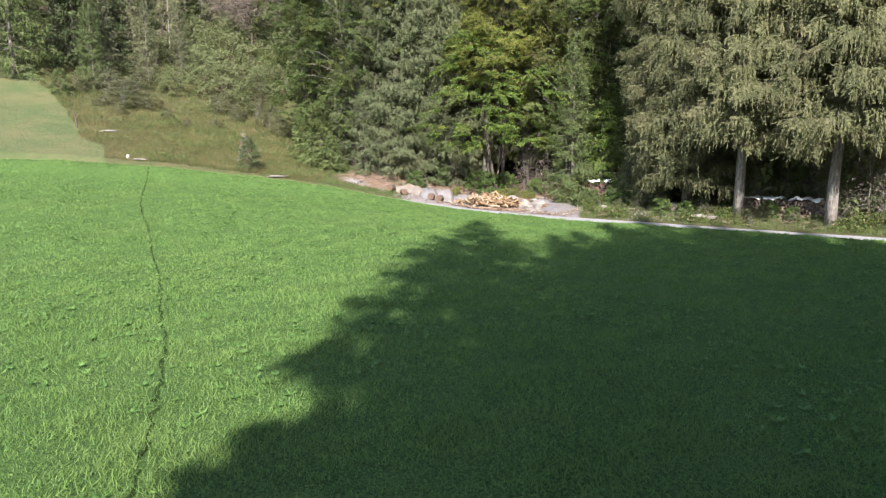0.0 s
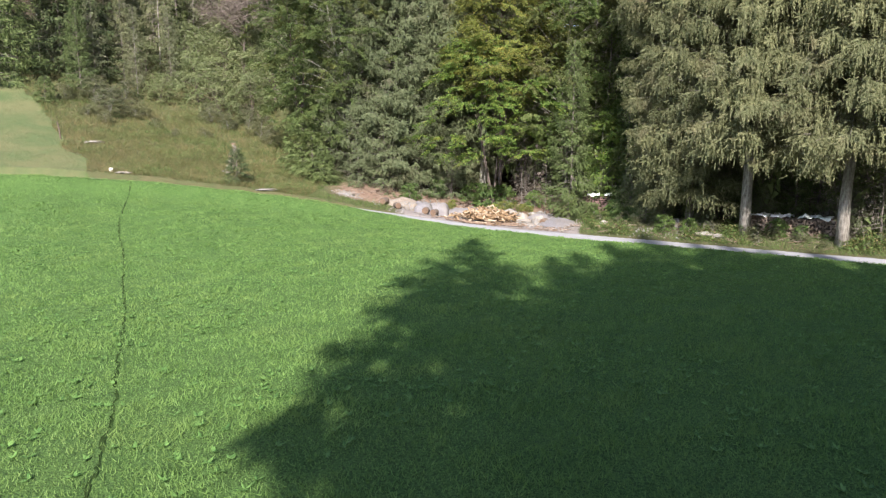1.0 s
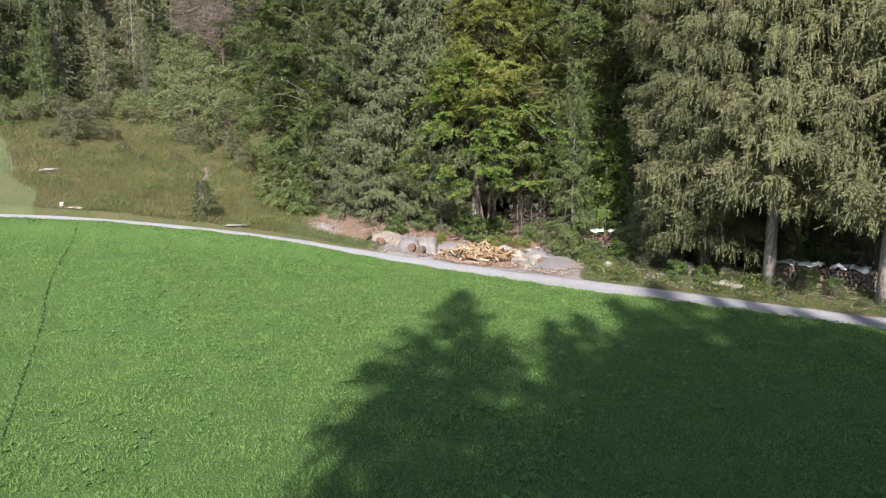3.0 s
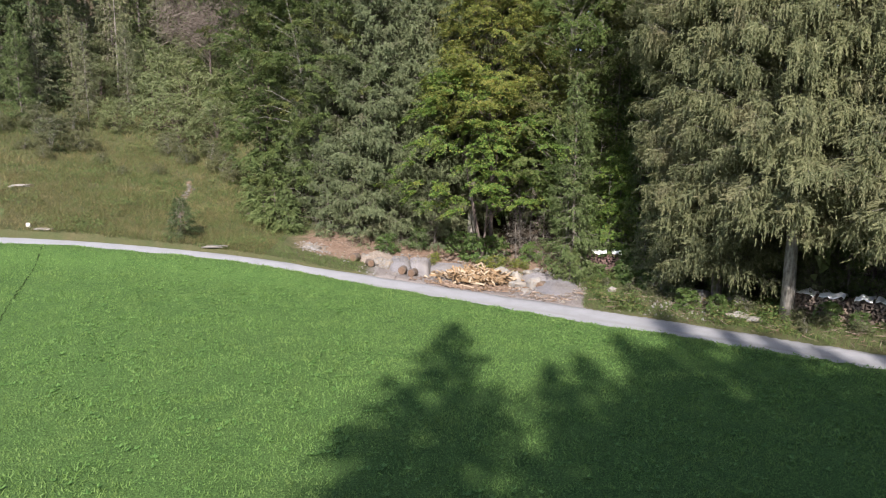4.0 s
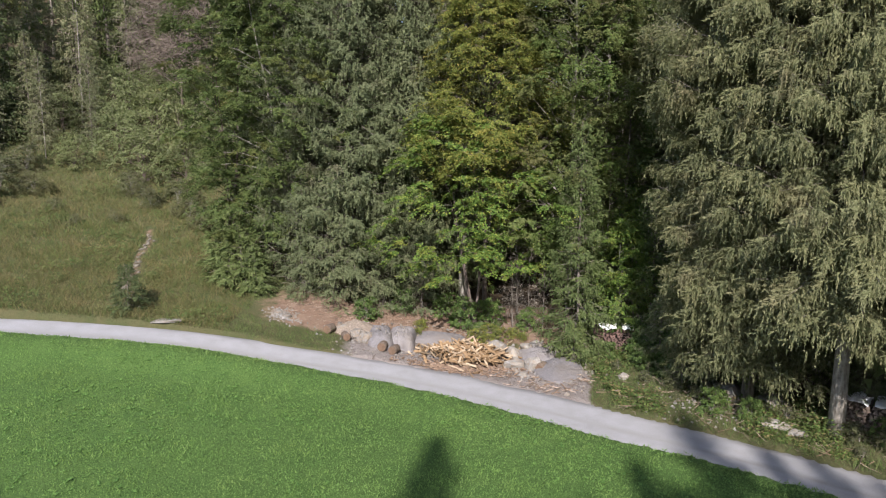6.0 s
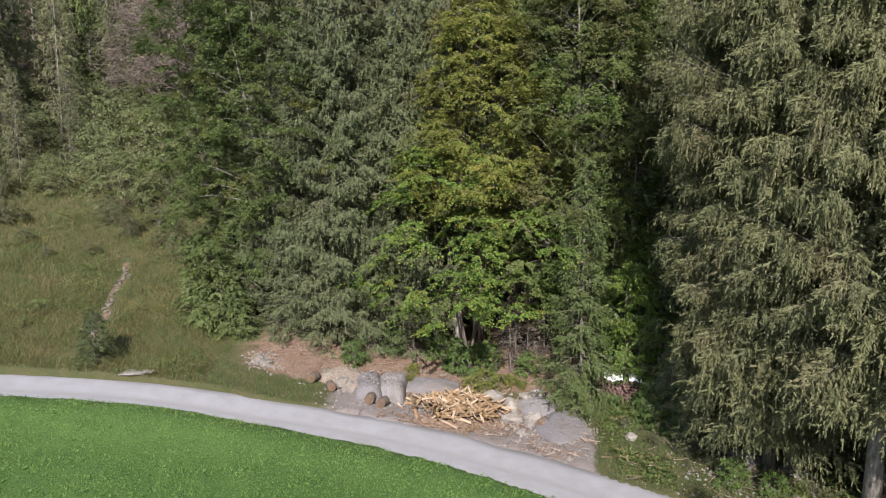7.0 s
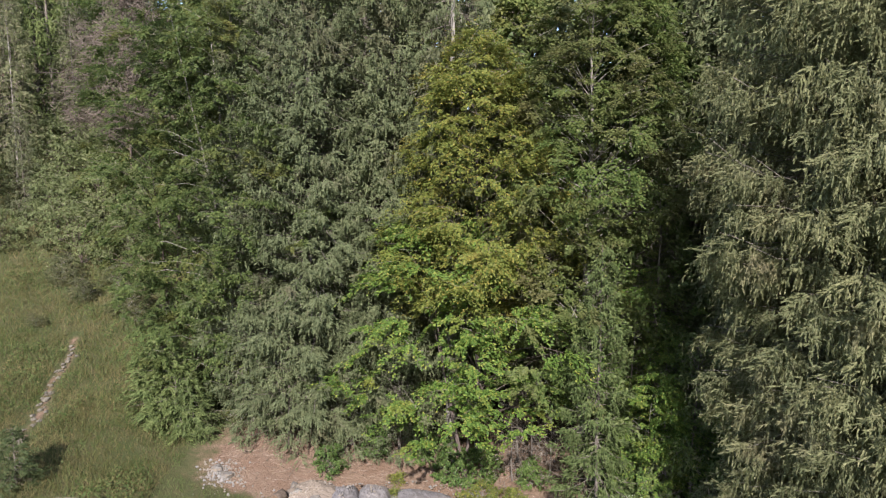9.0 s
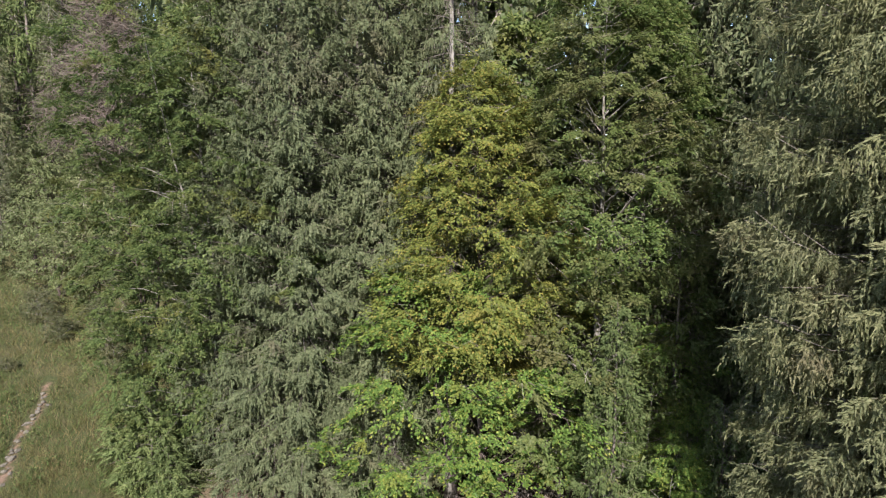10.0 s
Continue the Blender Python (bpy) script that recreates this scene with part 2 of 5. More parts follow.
def ground_material():
    """Turf, bank, soil, gravel and forest litter, blended where one cover runs out into the next."""
    m, n, l, bsdf = nodes_of("ground_covers")
    fine = noise_at(n, l, 16, 6, 0.7)
    mid = noise_at(n, l, 1.1, 5, 0.6)
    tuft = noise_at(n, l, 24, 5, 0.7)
    # the near-black low stops put the shade between tufts into the turf colour
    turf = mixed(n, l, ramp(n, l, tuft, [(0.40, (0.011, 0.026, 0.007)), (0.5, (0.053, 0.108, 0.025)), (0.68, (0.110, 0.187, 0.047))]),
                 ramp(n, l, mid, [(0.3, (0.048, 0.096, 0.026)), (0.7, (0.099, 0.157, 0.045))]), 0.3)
    bank = mixed(n, l, ramp(n, l, fine, [(0.3, (0.040, 0.046, 0.019)), (0.7, (0.099, 0.092, 0.046))]),
                 ramp(n, l, mid, [(0.35, (0.048, 0.066, 0.024)), (0.65, (0.099, 0.086, 0.044))]), 0.55)
    soil = mixed(n, l, ramp(n, l, fine, [(0.3, (0.105, 0.066, 0.046)), (0.7, (0.245, 0.168, 0.124))]),
                 ramp(n, l, mid, [(0.35, (0.145, 0.092, 0.064)), (0.65, (0.225, 0.166, 0.124))]), 0.5)
    grit = mixed(n, l, ramp(n, l, fine, [(0.3, (0.12, 0.103, 0.094)), (0.7, (0.255, 0.232, 0.222))]),
                 ramp(n, l, mid, [(0.35, (0.14, 0.11, 0.094)), (0.65, (0.222, 0.2, 0.19))]), 0.5)
    litter = ramp(n, l, fine, [(0.3, (0.030, 0.024, 0.016)), (0.7, (0.09, 0.065, 0.042))])
    lea = mixed(n, l, ramp(n, l, fine, [(0.3, (0.05, 0.07, 0.028)), (0.7, (0.118, 0.134, 0.054))]), ramp(n, l, noise_at(n, l, 0.35, 5, 0.65), [(0.38, (0.060, 0.094, 0.036)), (0.62, (0.136, 0.124, 0.062))]), 0.55)
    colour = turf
    wob = maths(n, l, "MULTIPLY", maths(n, l, "SUBTRACT", noise_at(n, l, 2.3, 5, 0.7), 0.5), 1.3)
    for name, layer in (("pasture", lea), ("bank", bank), ("litter", litter), ("soil", soil), ("grit", grit)):
        a = n.new("ShaderNodeAttribute")
        a.attribute_name = name
        f = n.new("ShaderNodeMapRange")
        f.inputs[1].default_value, f.inputs[2].default_value = 0.40, 0.60
        l.new(maths(n, l, "ADD", a.outputs["Fac"], maths(n, l, "MULTIPLY", wob, 0.5)), f.inputs[0])
        g = maths(n, l, "MULTIPLY", f.outputs[0], maths(n, l, "GREATER_THAN", a.outputs["Fac"], 0.02))
        colour = mixed(n, l, colour, layer, g)
    l.new(colour, bsdf.inputs["Base Color"])
    bsdf.inputs["Roughness"].default_value = 0.95
    bsdf.inputs["Specular IOR Level"].default_value = 0.15
    bump(n, l, bsdf, maths(n, l, "ADD", fine, tuft), 0.9, 0.06)
    return m


def road_material():
    m, n, l, bsdf = nodes_of("road_gravel")
    fine = noise_at(n, l, 45, 5, 0.7)
    mid = noise_at(n, l, 1.4, 5, 0.6)
    colour = mixed(n, l, ramp(n, l, fine, [(0.3, (0.155, 0.157, 0.168)), (0.55, (0.228, 0.23, 0.245)), (0.75, (0.31, 0.312, 0.33))]),
                   ramp(n, l, mid, [(0.3, (0.185, 0.18, 0.18)), (0.7, (0.268, 0.268, 0.285))]), 0.5)
    a = n.new("ShaderNodeAttribute")
    a.attribute_name = "rut"
    colour = mixed(n, l, colour, (0.165, 0.16, 0.15), maths(n, l, "MULTIPLY", a.outputs["Fac"], ramp(n, l, mid, [(0.35, (0.1, 0.1, 0.1)), (0.65, (0.75, 0.75, 0.75))])))
    l.new(colour, bsdf.inputs["Base Color"])
    bsdf.inputs["Roughness"].default_value = 0.92
    bump(n, l, bsdf, fine, 0.5, 0.015)
    return m


GROUND = ground_material()
ROAD = road_material()


# ---------------------------------------------------------------- mesh helpers
class Soup:
    """Collects triangles, each with a material slot."""

    def __init__(self):
        self.v, self.f, self.m, self.count = [], [], [], 0

    def add(self, v, f, slot=0):
        v, f = np.asarray(v, float), np.asarray(f, int)
        self.v.append(v)
        self.f.append(f + self.count)
        self.m.append(np.full(len(f), slot))
        self.count += len(v)

    def mesh(self, name, materials, smooth=False):
        v, f, s = np.concatenate(self.v), np.concatenate(self.f), np.concatenate(self.m)
        me = bpy.data.meshes.new(name)
        me.from_pydata(v.tolist(), [], f.tolist())
        for mat in materials:
            me.materials.append(mat)
        if len(materials) > 1:
            me.polygons.foreach_set("material_index", s.astype(np.int32))
        if smooth:
            me.polygons.foreach_set("use_smooth", np.ones(len(f), bool))
        me.update()
        return me


def unit(a):
    return a / np.maximum(np.linalg.norm(a, axis=-1, keepdims=True), 1e-9)


def kites(p, way, side, length, width, fold=0.15):
    """Pointed leaves: four corners, folded along the midrib."""
    n = len(p)
    normal = unit(np.cross(way, side))
    mid = p + way * (length * 0.45)[:, None]
    a = mid + side * (width / 2)[:, None] + normal * (width * fold)[:, None]
    b = mid - side * (width / 2)[:, None] + normal * (width * fold)[:, None]
    tip = p + way * length[:, None]
    v = np.stack([p, a, tip, b], 1).reshape(-1, 3)
    k = np.arange(n)[:, None] * 4
    return v, np.concatenate([k + np.array([0, 1, 2]), k + np.array([0, 2, 3])])


def darts(p, way, side, length, width, fold=0.0):
    """Small leaves and needle twigs, as one triangle each."""
    n = len(p)
    v = np.stack([p - side * (width / 2)[:, None], p + side * (width / 2)[:, None], p + way * length[:, None]], 1).reshape(-1, 3)
    return v, np.arange(n * 3).reshape(-1, 3)


def across(way, rng):
    r = rng.normal(size=way.shape)
    return unit(np.cross(way, r))


def tube(points, radii, sides=5):
    points, radii = np.asarray(points, float), np.asarray(radii, float)
    k = len(points)
    t = unit(np.gradient(points, axis=0))
    ref = np.array([0.0, 0.0, 1.0]) if abs(t[0][2]) < 0.8 else np.array([1.0, 0.0, 0.0])
    s = unit(np.cross(t, ref))
    u = np.cross(s, t)
    a = np.arange(sides) * 2 * math.pi / sides
    ring = s[:, None, :] * np.cos(a)[None, :, None] + u[:, None, :] * np.sin(a)[None, :, None]
    v = (points[:, None, :] + ring * radii[:, None, None]).reshape(-1, 3)
    f = []
    for i in range(k - 1):
        for j in range(sides):
            p, q = i * sides + j, i * sides + (j + 1) % sides
            f += [(p, q, q + sides), (p, q + sides, p + sides)]
    n = len(v)
    v = np.concatenate([v, points[:1], points[-1:]])
    for j in range(sides):
        f += [(j, n, (j + 1) % sides), ((k - 1) * sides + j, (k - 1) * sides + (j + 1) % sides, n + 1)]
    return v, np.array(f)


def part(name, me, parent, label=""):
    ob = new(name, me)
    ob.parent = parent
    if label:
        tagged(ob, label)
    return ob


def bm_mesh(name, bm, material, smooth=False):
    me = bpy.data.meshes.new(name)
    bm.to_mesh(me)
    bm.free()
    me.materials.append(material)
    if smooth:
        me.polygons.foreach_set("use_smooth", np.ones(len(me.polygons), bool))
    return me


# ---------------------------------------------------------------- the lie of the land
ROAD_LINE = np.array([(-75, 12), (-45, 25.5), (-30, 32.3), (-21.5, 36.0), (-17.2, 37.4), (-13, 38.25), (-10.4, 38.6), (-7.9, 38.7), (-5.3, 38.5), (-2.8, 38.35), (-0.4, 38.0),
                      (2.0, 37.3), (4.2, 36.2), (6.2, 35.0), (8.1, 33.6), (9.9, 32.4), (11.5, 31.2), (12.9, 30.1), (14.2, 29.0), (17.5, 26.6), (30, 18), (60, 0)], float)
ROAD_HALF = 1.15


def smooth_line(line, step=0.4):
    """Catmull-Rom through the corners of a line, at even steps."""
    p = np.concatenate([[2 * line[0] - line[1]], line, [2 * line[-1] - line[-2]]])
    out = []
    for i in range(1, len(p) - 2):
        n = max(2, int(np.linalg.norm(p[i + 1] - p[i]) / step))
        s = (np.arange(n) / n)[:, None]
        out.append(0.5 * (2 * p[i] + (p[i + 1] - p[i - 1]) * s + (2 * p[i - 1] - 5 * p[i] + 4 * p[i + 1] - p[i + 2]) * s ** 2
                          + (3 * p[i] - p[i - 1] - 3 * p[i + 1] + p[i + 2]) * s ** 3))
    return np.concatenate(out + [line[-1:]])


ROAD_MID = smooth_line(ROAD_LINE)


def soft(v, k):
    return np.logaddexp(0, v / k) * k


def road_offset(x, y):
    """Metres north of the road's middle, square to it."""
    yc = np.interp(x, ROAD_MID[:, 0], ROAD_MID[:, 1])
    slope = np.interp(x, ROAD_MID[:, 0], np.gradient(ROAD_MID[:, 1], ROAD_MID[:, 0]))
    return (y - yc) / np.sqrt(1 + slope ** 2)


def ramp01(v, a, b):
    t = np.clip((v - a) / (b - a), 0, 1)
    return t * t * (3 - 2 * t)


def road_sides(x):
    """Metres from the line to the road's southern and northern side."""
    return ROAD_HALF - 0.25 * ramp01(x, 7, 13), ROAD_HALF + 0.5 - 0.25 * ramp01(x, 6, 13)


def land(x, y):
    """Height of the land: a meadow that rises to the north-west, a bank and a wooded hill behind the road."""
    x, y = np.asarray(x, float), np.asarray(y, float)
    xe, ye = np.clip(x, -70, None), np.clip(y, None, 95)
    z = 0.0072 * soft(2.5 - xe, 1.5) * soft(ye - 18, 2)
    d = road_offset(x, y) - ROAD_HALF
    z = z + soft(d - 3.6, 0.6) * 0.26 * ramp01(x, -11, 0) * (1 - 0.5 * ramp01(x, 7, 14)) * np.where(d < 14, 1, 14 / np.maximum(d, 14))
    z = z + 0.28 * ramp01(d, 0.5, 2.0) * ramp01(x, 6, 11)
    z = z + (0.16 + 0.32 * (1 - ramp01(x, -9, 3))) * np.exp(-((d + 3.3) / 1.1) ** 2)
    z = z + 0.09 * soft(d - 3, 1.0) * (1 - ramp01(x, -11, 0)) * ramp01(x, -26, -14) * np.where(d < 14, 1, 14 / np.maximum(d, 14))
    z = z + 0.24 * soft(d - 17, 1.5) * (1 - ramp01(x, -13, -8)) * ramp01(x, -40, -26) * np.where(d < 45, 1, 45 / np.maximum(d, 45))
    z = z + swell(x, y) + 0.30 * soft(np.clip(d, None, 70) - 18 - 14 * (1 - ramp01(x, -26, -12)), 3)
    return z


def swell(x, y):
    return 0.035 * rough_noise(x, y, 0.8, 3) + 0.022 * rough_noise(x, y, 2.6, 4)


def land_at(x, y):
    return float(land(x, y))


def rough_noise(x, y, scale, seed):
    """Cheap smooth noise on the plan, about -1 to 1."""
    r = np.random.default_rng(seed)
    out = np.zeros_like(np.asarray(x, float))
    for k in range(6):
        a, ph, s = r.uniform(0, 6.28), r.uniform(0, 6.28), scale * r.uniform(0.6, 1.8)
        out = out + np.sin((x * math.cos(a) + y * math.sin(a)) * s + ph)
    return out / 3.0


def covers(x, y):
    d = road_offset(x, y) - ROAD_HALF
    n1 = rough_noise(x, y, 0.9, 5)
    edge = np.interp(y, [30, 37.6, 40.7, 44.6, 48.2, 53, 70], [-17.5, -19.4, -22.3, -25.2, -28.2, -32.6, -46])
    bank = ramp01(d, -1.3, -0.7) * ramp01(x - edge + n1 * 0.5, -0.6, 0.6)
    soil = np.exp(-(((x - 0.6) / 8.2) ** 4 + ((y - 44.6 - 0.02 * x) / 2.5) ** 4)) + np.exp(-(((x - 8.2) / 1.6) ** 4 + ((y - 44) / 1.8) ** 4))
    soil = np.maximum(soil, 0.62 * np.exp(-(((x - 13.2) / 2.4) ** 2 + ((d - 3.0) / 1.1) ** 2)))
    soil = np.maximum(soil, 0.6 * np.exp(-((x + 13.75 + 0.26 * (y - 43.3) - 0.12 * np.sin(y * 1.7)) / 0.32) ** 2) * ramp01(y, 42.4, 43.2) * (1 - ramp01(y, 50.8, 51.8)))
    grit = np.exp(-(((x - 2.6) / 5.4) ** 6 + ((d - 1.7) / 2.6) ** 6))
    grit = np.maximum(grit, np.exp(-(((x - 6.6 - 0.25 * d) / 1.15) ** 4 + ((d - 1.5) / 2.3) ** 4)))
    grit = np.maximum(grit, 0.55 * np.exp(-(((d + 0.2) / 0.16) ** 2)))
    forest_line = np.interp(x, [-60, -33, -26, -20, -12, -9, -5, 0, 8, 11, 14, 18, 24, 60], [66, 68, 78, 80, 72, 49, 46.5, 47, 45.5, 39.5, 35.6, 32.5, 29.5, 12])
    litter = ramp01(y - forest_line + n1 * 0.4, -0.4, 1.0)
    pasture = ramp01(d, -1.3, -0.7) * (1 - bank)
    return bank, np.clip(soil, 0, 1), np.clip(grit, 0, 1), litter, pasture


def steps(a, b, n):
    return list(np.linspace(a, b, n, endpoint=False))


def build_ground():
    xs = np.array(steps(-900, -120, 10) + steps(-120, -45, 16) + steps(-45, -24, 30) + steps(-24, 24, 170) + steps(24, 60, 24) + steps(60, 120, 12) + steps(120, 901, 10) + [900])
    ys = np.array(steps(-900, -60, 10) + steps(-60, 0, 14) + steps(0, 30, 60) + steps(30, 52, 90) + steps(52, 100, 40) + steps(100, 200, 12) + steps(200, 901, 10) + [900])
    gx, gy = np.meshgrid(xs, ys)
    z = land(gx, gy)
    south, north = road_sides(gx)
    off = road_offset(gx, gy)
    within = np.where(off < 0, south + off, north - off)
    z = z - (0.32 + 0.12 * (1 - ramp01(gx, -6, 2))) * ramp01(within, 0.06, 0.38)
    n, k = gx.shape
    idx = np.arange(n * k).reshape(n, k)
    f = np.stack([idx[:-1, :-1], idx[:-1, 1:], idx[1:, 1:], idx[1:, :-1]], -1).reshape(-1, 4)
    me = bpy.data.meshes.new("ground")
    me.from_pydata(np.stack([gx, gy, z], -1).reshape(-1, 3).tolist(), [], f.tolist())
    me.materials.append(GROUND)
    for name, values in zip(("bank", "soil", "grit", "litter", "pasture"), covers(gx, gy)):
        me.attributes.new(name, "FLOAT", "POINT").data.foreach_set("value", values.reshape(-1).astype(np.float32))
    me.polygons.foreach_set("use_smooth", np.ones(len(f), bool))
    tagged(new("ground", me), "green hay meadow rising to a dry bank and forest floor", "ground", kind="structure")


def build_road():
    line = ROAD_MID[(ROAD_MID[:, 0] > -70) & (ROAD_MID[:, 0] < 58)]
    t = unit(np.gradient(line, axis=0))
    side = np.stack([-t[:, 1], t[:, 0]], 1)
    cross = np.array([-1.12, -1.0, -0.72, -0.5, -0.2, 0.0, 0.2, 0.5, 0.72, 1.0, 1.12])
    v, ruts = [], []
    for i, p in enumerate(line):
        ragged = 1 + 0.05 * math.sin(i * 0.9) + 0.04 * math.sin(i * 0.37 + 1)
        south, north = road_sides(p[0])
        sunk = 0.10 + 0.12 * float(1 - ramp01(p[0], -6, 2))
        for c in cross:
            q = p + side[i] * c * ragged * float(south if c < 0 else north)
            drop = 0.22 if abs(c) > 1.05 else 0.03 * c * c - (0.018 if 0.4 < abs(c) < 0.8 else 0)
            low = float(land(p[0], p[1]) - swell(p[0], p[1])) - sunk
            rim = float(land(p[0], p[1]) - swell(p[0], p[1])) - 0.03
            v.append((q[0], q[1], low + (rim - low) * max(0.0, min(1.0, c)) - drop))
            ruts.append(1.0 if abs(c) < 0.15 or abs(c) > 0.95 else 0.0)
    k = len(cross)
    f = [(i * k + j, (i + 1) * k + j, (i + 1) * k + j + 1, i * k + j + 1) for i in range(len(line) - 1) for j in range(k - 1)]
    f = [q[::-1] for q in f]
    me = bpy.data.meshes.new("road")
    me.from_pydata(v, [], f)
    me.materials.append(ROAD)
    me.attributes.new("rut", "FLOAT", "POINT").data.foreach_set("value", ruts)
    me.polygons.foreach_set("use_smooth", np.ones(len(f), bool))
    tagged(new("road", me), "narrow pale grey gravel road along the forest edge", "road", kind="structure")


TRAIL_LINE = smooth_line(np.array([(-16.3, 35.6), (-16.05, 34.5), (-14.4, 30.2), (-13.0, 27.2), (-11.3, 24.1), (-9.5, 20.4), (-8.3, 18.1), (-7.4, 16.2), (-6.25, 13.6), (-5.4, 11.9), (-4.8, 10.4), (-4.2, 8.9), (-3.75, 7.6),
                                   (-3.3, 6.3), (-2.9, 4.5), (-2.6, 1.0)], float), 0.14)


def build_trail():
    rng = np.random.default_rng(8)
    t = unit(np.gradient(TRAIL_LINE, axis=0))
    side = np.stack([-t[:, 1], t[:, 0]], 1)
    mid = TRAIL_LINE + side * rng.normal(0, 0.022, len(side))[:, None]
    w = (rng.uniform(0.010, 0.042, len(side)))[:, None]
    v = []
    for p, dz in ((mid - side * w, 0.012), (mid, 0.006), (mid + side * w, 0.012)):
        v.append(np.column_stack([p, land(p[:, 0], p[:, 1]) + dz + rng.uniform(0, 0.012, len(p))]))
    n = len(mid)
    f = [(c * n + i, c * n + i + 1, (c + 1) * n + i + 1, (c + 1) * n + i) for c in (0, 1) for i in range(n - 1) if rng.uniform() < 0.72]
    me = bpy.data.meshes.new("trail")
    me.from_pydata(np.concatenate(v).tolist(), [], f)
    me.materials.append(TRAIL)
    tagged(new("trail", me), "narrow dark trodden line through the meadow grass", "trail", kind="structure")


build_ground()
build_road()
build_trail()


# ---------------------------------------------------------------- trees
def spruce_meshes(name, seed, height, base, reach, boughs, twigs, twig_length, twig_width, needles, trunk_radius=0.27, hang=0.65, dead=0.12, lean=0.0, taper=0.72, split=False, knots=6, bark=None, cap=99.0, open_side=None, strand=6, seen=99.0, fine_top=0.0, drop=2.5, foot_width=0.72, foot_rate=3.0, sag_most=0.62, least=0.68, most=1.12, fan=0.34):
    """A Norway spruce: tapered trunk, drooping boughs that lift at the tip, hanging twigs."""
    rng = np.random.default_rng(seed)
    zs = np.linspace(-0.3, height, 14)
    wob = np.cumsum(rng.normal(0, 0.03, (14, 2)), 0) + np.outer(zs / height, (lean, 0))
    wob[0] = wob[1] = 0
    rad = trunk_radius * (1 - np.clip(zs / height, 0, 1)) ** 0.85 + 0.012
    rad[0] *= 1.3
    rad[1] *= 1.12
    trunk = Soup()
    trunk.add(*tube(np.column_stack([wob, zs]), rad, 10))
    rest_of_crown, pieces = Soup(), []
    for i in range(boughs):
        t = (i + rng.uniform(0, 1)) / boughs
        if seen < height:
            # most boughs where the crown is thick, few in the thin top
            low = (seen - base) / (height - base)
            t = t / 0.88 * low if t < 0.88 else low + (t - 0.88) / 0.12 * (1 - low)
        else:
            t = t ** 0.92
        z = base + (height - base) * t
        a = i * 2.39996 + rng.normal(0, 0.3)
        if open_side is not None:
            # more boughs on the open side, fewer towards the wood
            turn_off = (a - open_side + math.pi) % (2 * math.pi) - math.pi
            a = open_side + turn_off * (abs(turn_off) / math.pi) ** 0.3
        size = reach * (1 - t) ** taper * min(1.0, foot_width + t * foot_rate) * rng.uniform(least, most) + 0.15
        size = min(size, cap * rng.uniform(0.85, 1.08))
        out = np.array([math.cos(a), math.sin(a), 0.0])
        side = np.array([-math.sin(a), math.cos(a), 0.0])
        rise, sag = -0.02 + 0.75 * t ** 1.3 + rng.normal(0, 0.13), sag_most * (1 - t) ** 0.8 * rng.uniform(0.7, 1.2)
        foot = np.array([np.interp(z, zs, wob[:, 0]), np.interp(z, zs, wob[:, 1]), z])
        s = np.linspace(0, 1, knots)
        curve = foot + out * (size * s)[:, None] + np.array([0, 0, 1.0]) * (size * (rise * s - sag * s ** 1.5 + 0.26 * s ** 4))[:, None]
        single = split and len(pieces) < 300 and z < seen and size > 0.3 * reach and math.cos(a - open_side) > 0.25
        limb, crown = (Soup(), Soup()) if single else (rest_of_crown, rest_of_crown)
        limb.add(*tube(curve, (0.009 + 0.006 * size) * (1 - 0.85 * s), 3), 2)
        n = int(twigs * (0.25 + 0.75 * min(1.0, size / reach)))
        if z > seen:
            n = int(n * 0.1)
        if open_side is not None:
            n = int(n * (0.07 + 0.93 * float(ramp01(math.cos(a - open_side), -0.4, 0.1))))
        if split and t < 0.06:
            n = int(n * 0.55)
        n = max(2, n // strand)
        s = rng.uniform(0.14, 1.0, n) ** 0.75
        m = max(4, int(5 + 3.2 * size))
        sj = rng.uniform(0.05, 1.0, m) ** 0.62
        lj = np.minimum(fan * size, 3.4 * fan) * np.clip(1.12 - sj, 0.1, 1) ** 0.5 * rng.uniform(0.6, 1.25, m) + 0.12
        dj = unit(out * rng.uniform(0.35, 1.0, (m, 1)) + side * (rng.choice([-1.0, 1.0], m) * rng.uniform(0.4, 1.0, m))[:, None] + np.array([0, 0, 1.0]) * rng.normal(-0.05, 0.15, (m, 1)))
        pick = rng.integers(0, m, n)
        v = rng.uniform(0, 1, n) ** 0.8
        s = np.where(rng.uniform(0, 1, n) < 0.25, s, sj[pick])
        p = foot + out * (size * s)[:, None] + dj[pick] * (lj[pick] * v)[:, None] + rng.normal(0, 0.025, (n, 3))
        p[:, 2] += size * (rise * s - sag * s ** 1.5 + 0.26 * s ** 4) - 0.55 * lj[pick] * v ** 1.6
        u = np.sum(dj[pick] * side, axis=1)
        hanging = rng.uniform(0, 1, n) < hang
        down = np.array([0, 0, -1.0]) + out * rng.uniform(-0.05, 0.45, (n, 1)) + rng.normal(0, 0.15, (n, 3))
        flat = out * rng.uniform(0.4, 1.0, (n, 1)) + side * (np.sign(u) * rng.uniform(0.3, 1.0, n))[:, None] + np.array([0, 0, -0.12]) + rng.normal(0, 0.15, (n, 3))
        way = unit(np.where(hanging[:, None], down, flat))
        small_top = 1 - fine_top * t
        full = twig_length * small_top * rng.uniform(0.5, 1.45, n) * np.where(hanging, drop, 1.7) * (0.5 + 0.5 * (1 - t)) * min(1.0, 0.35 + size / reach)
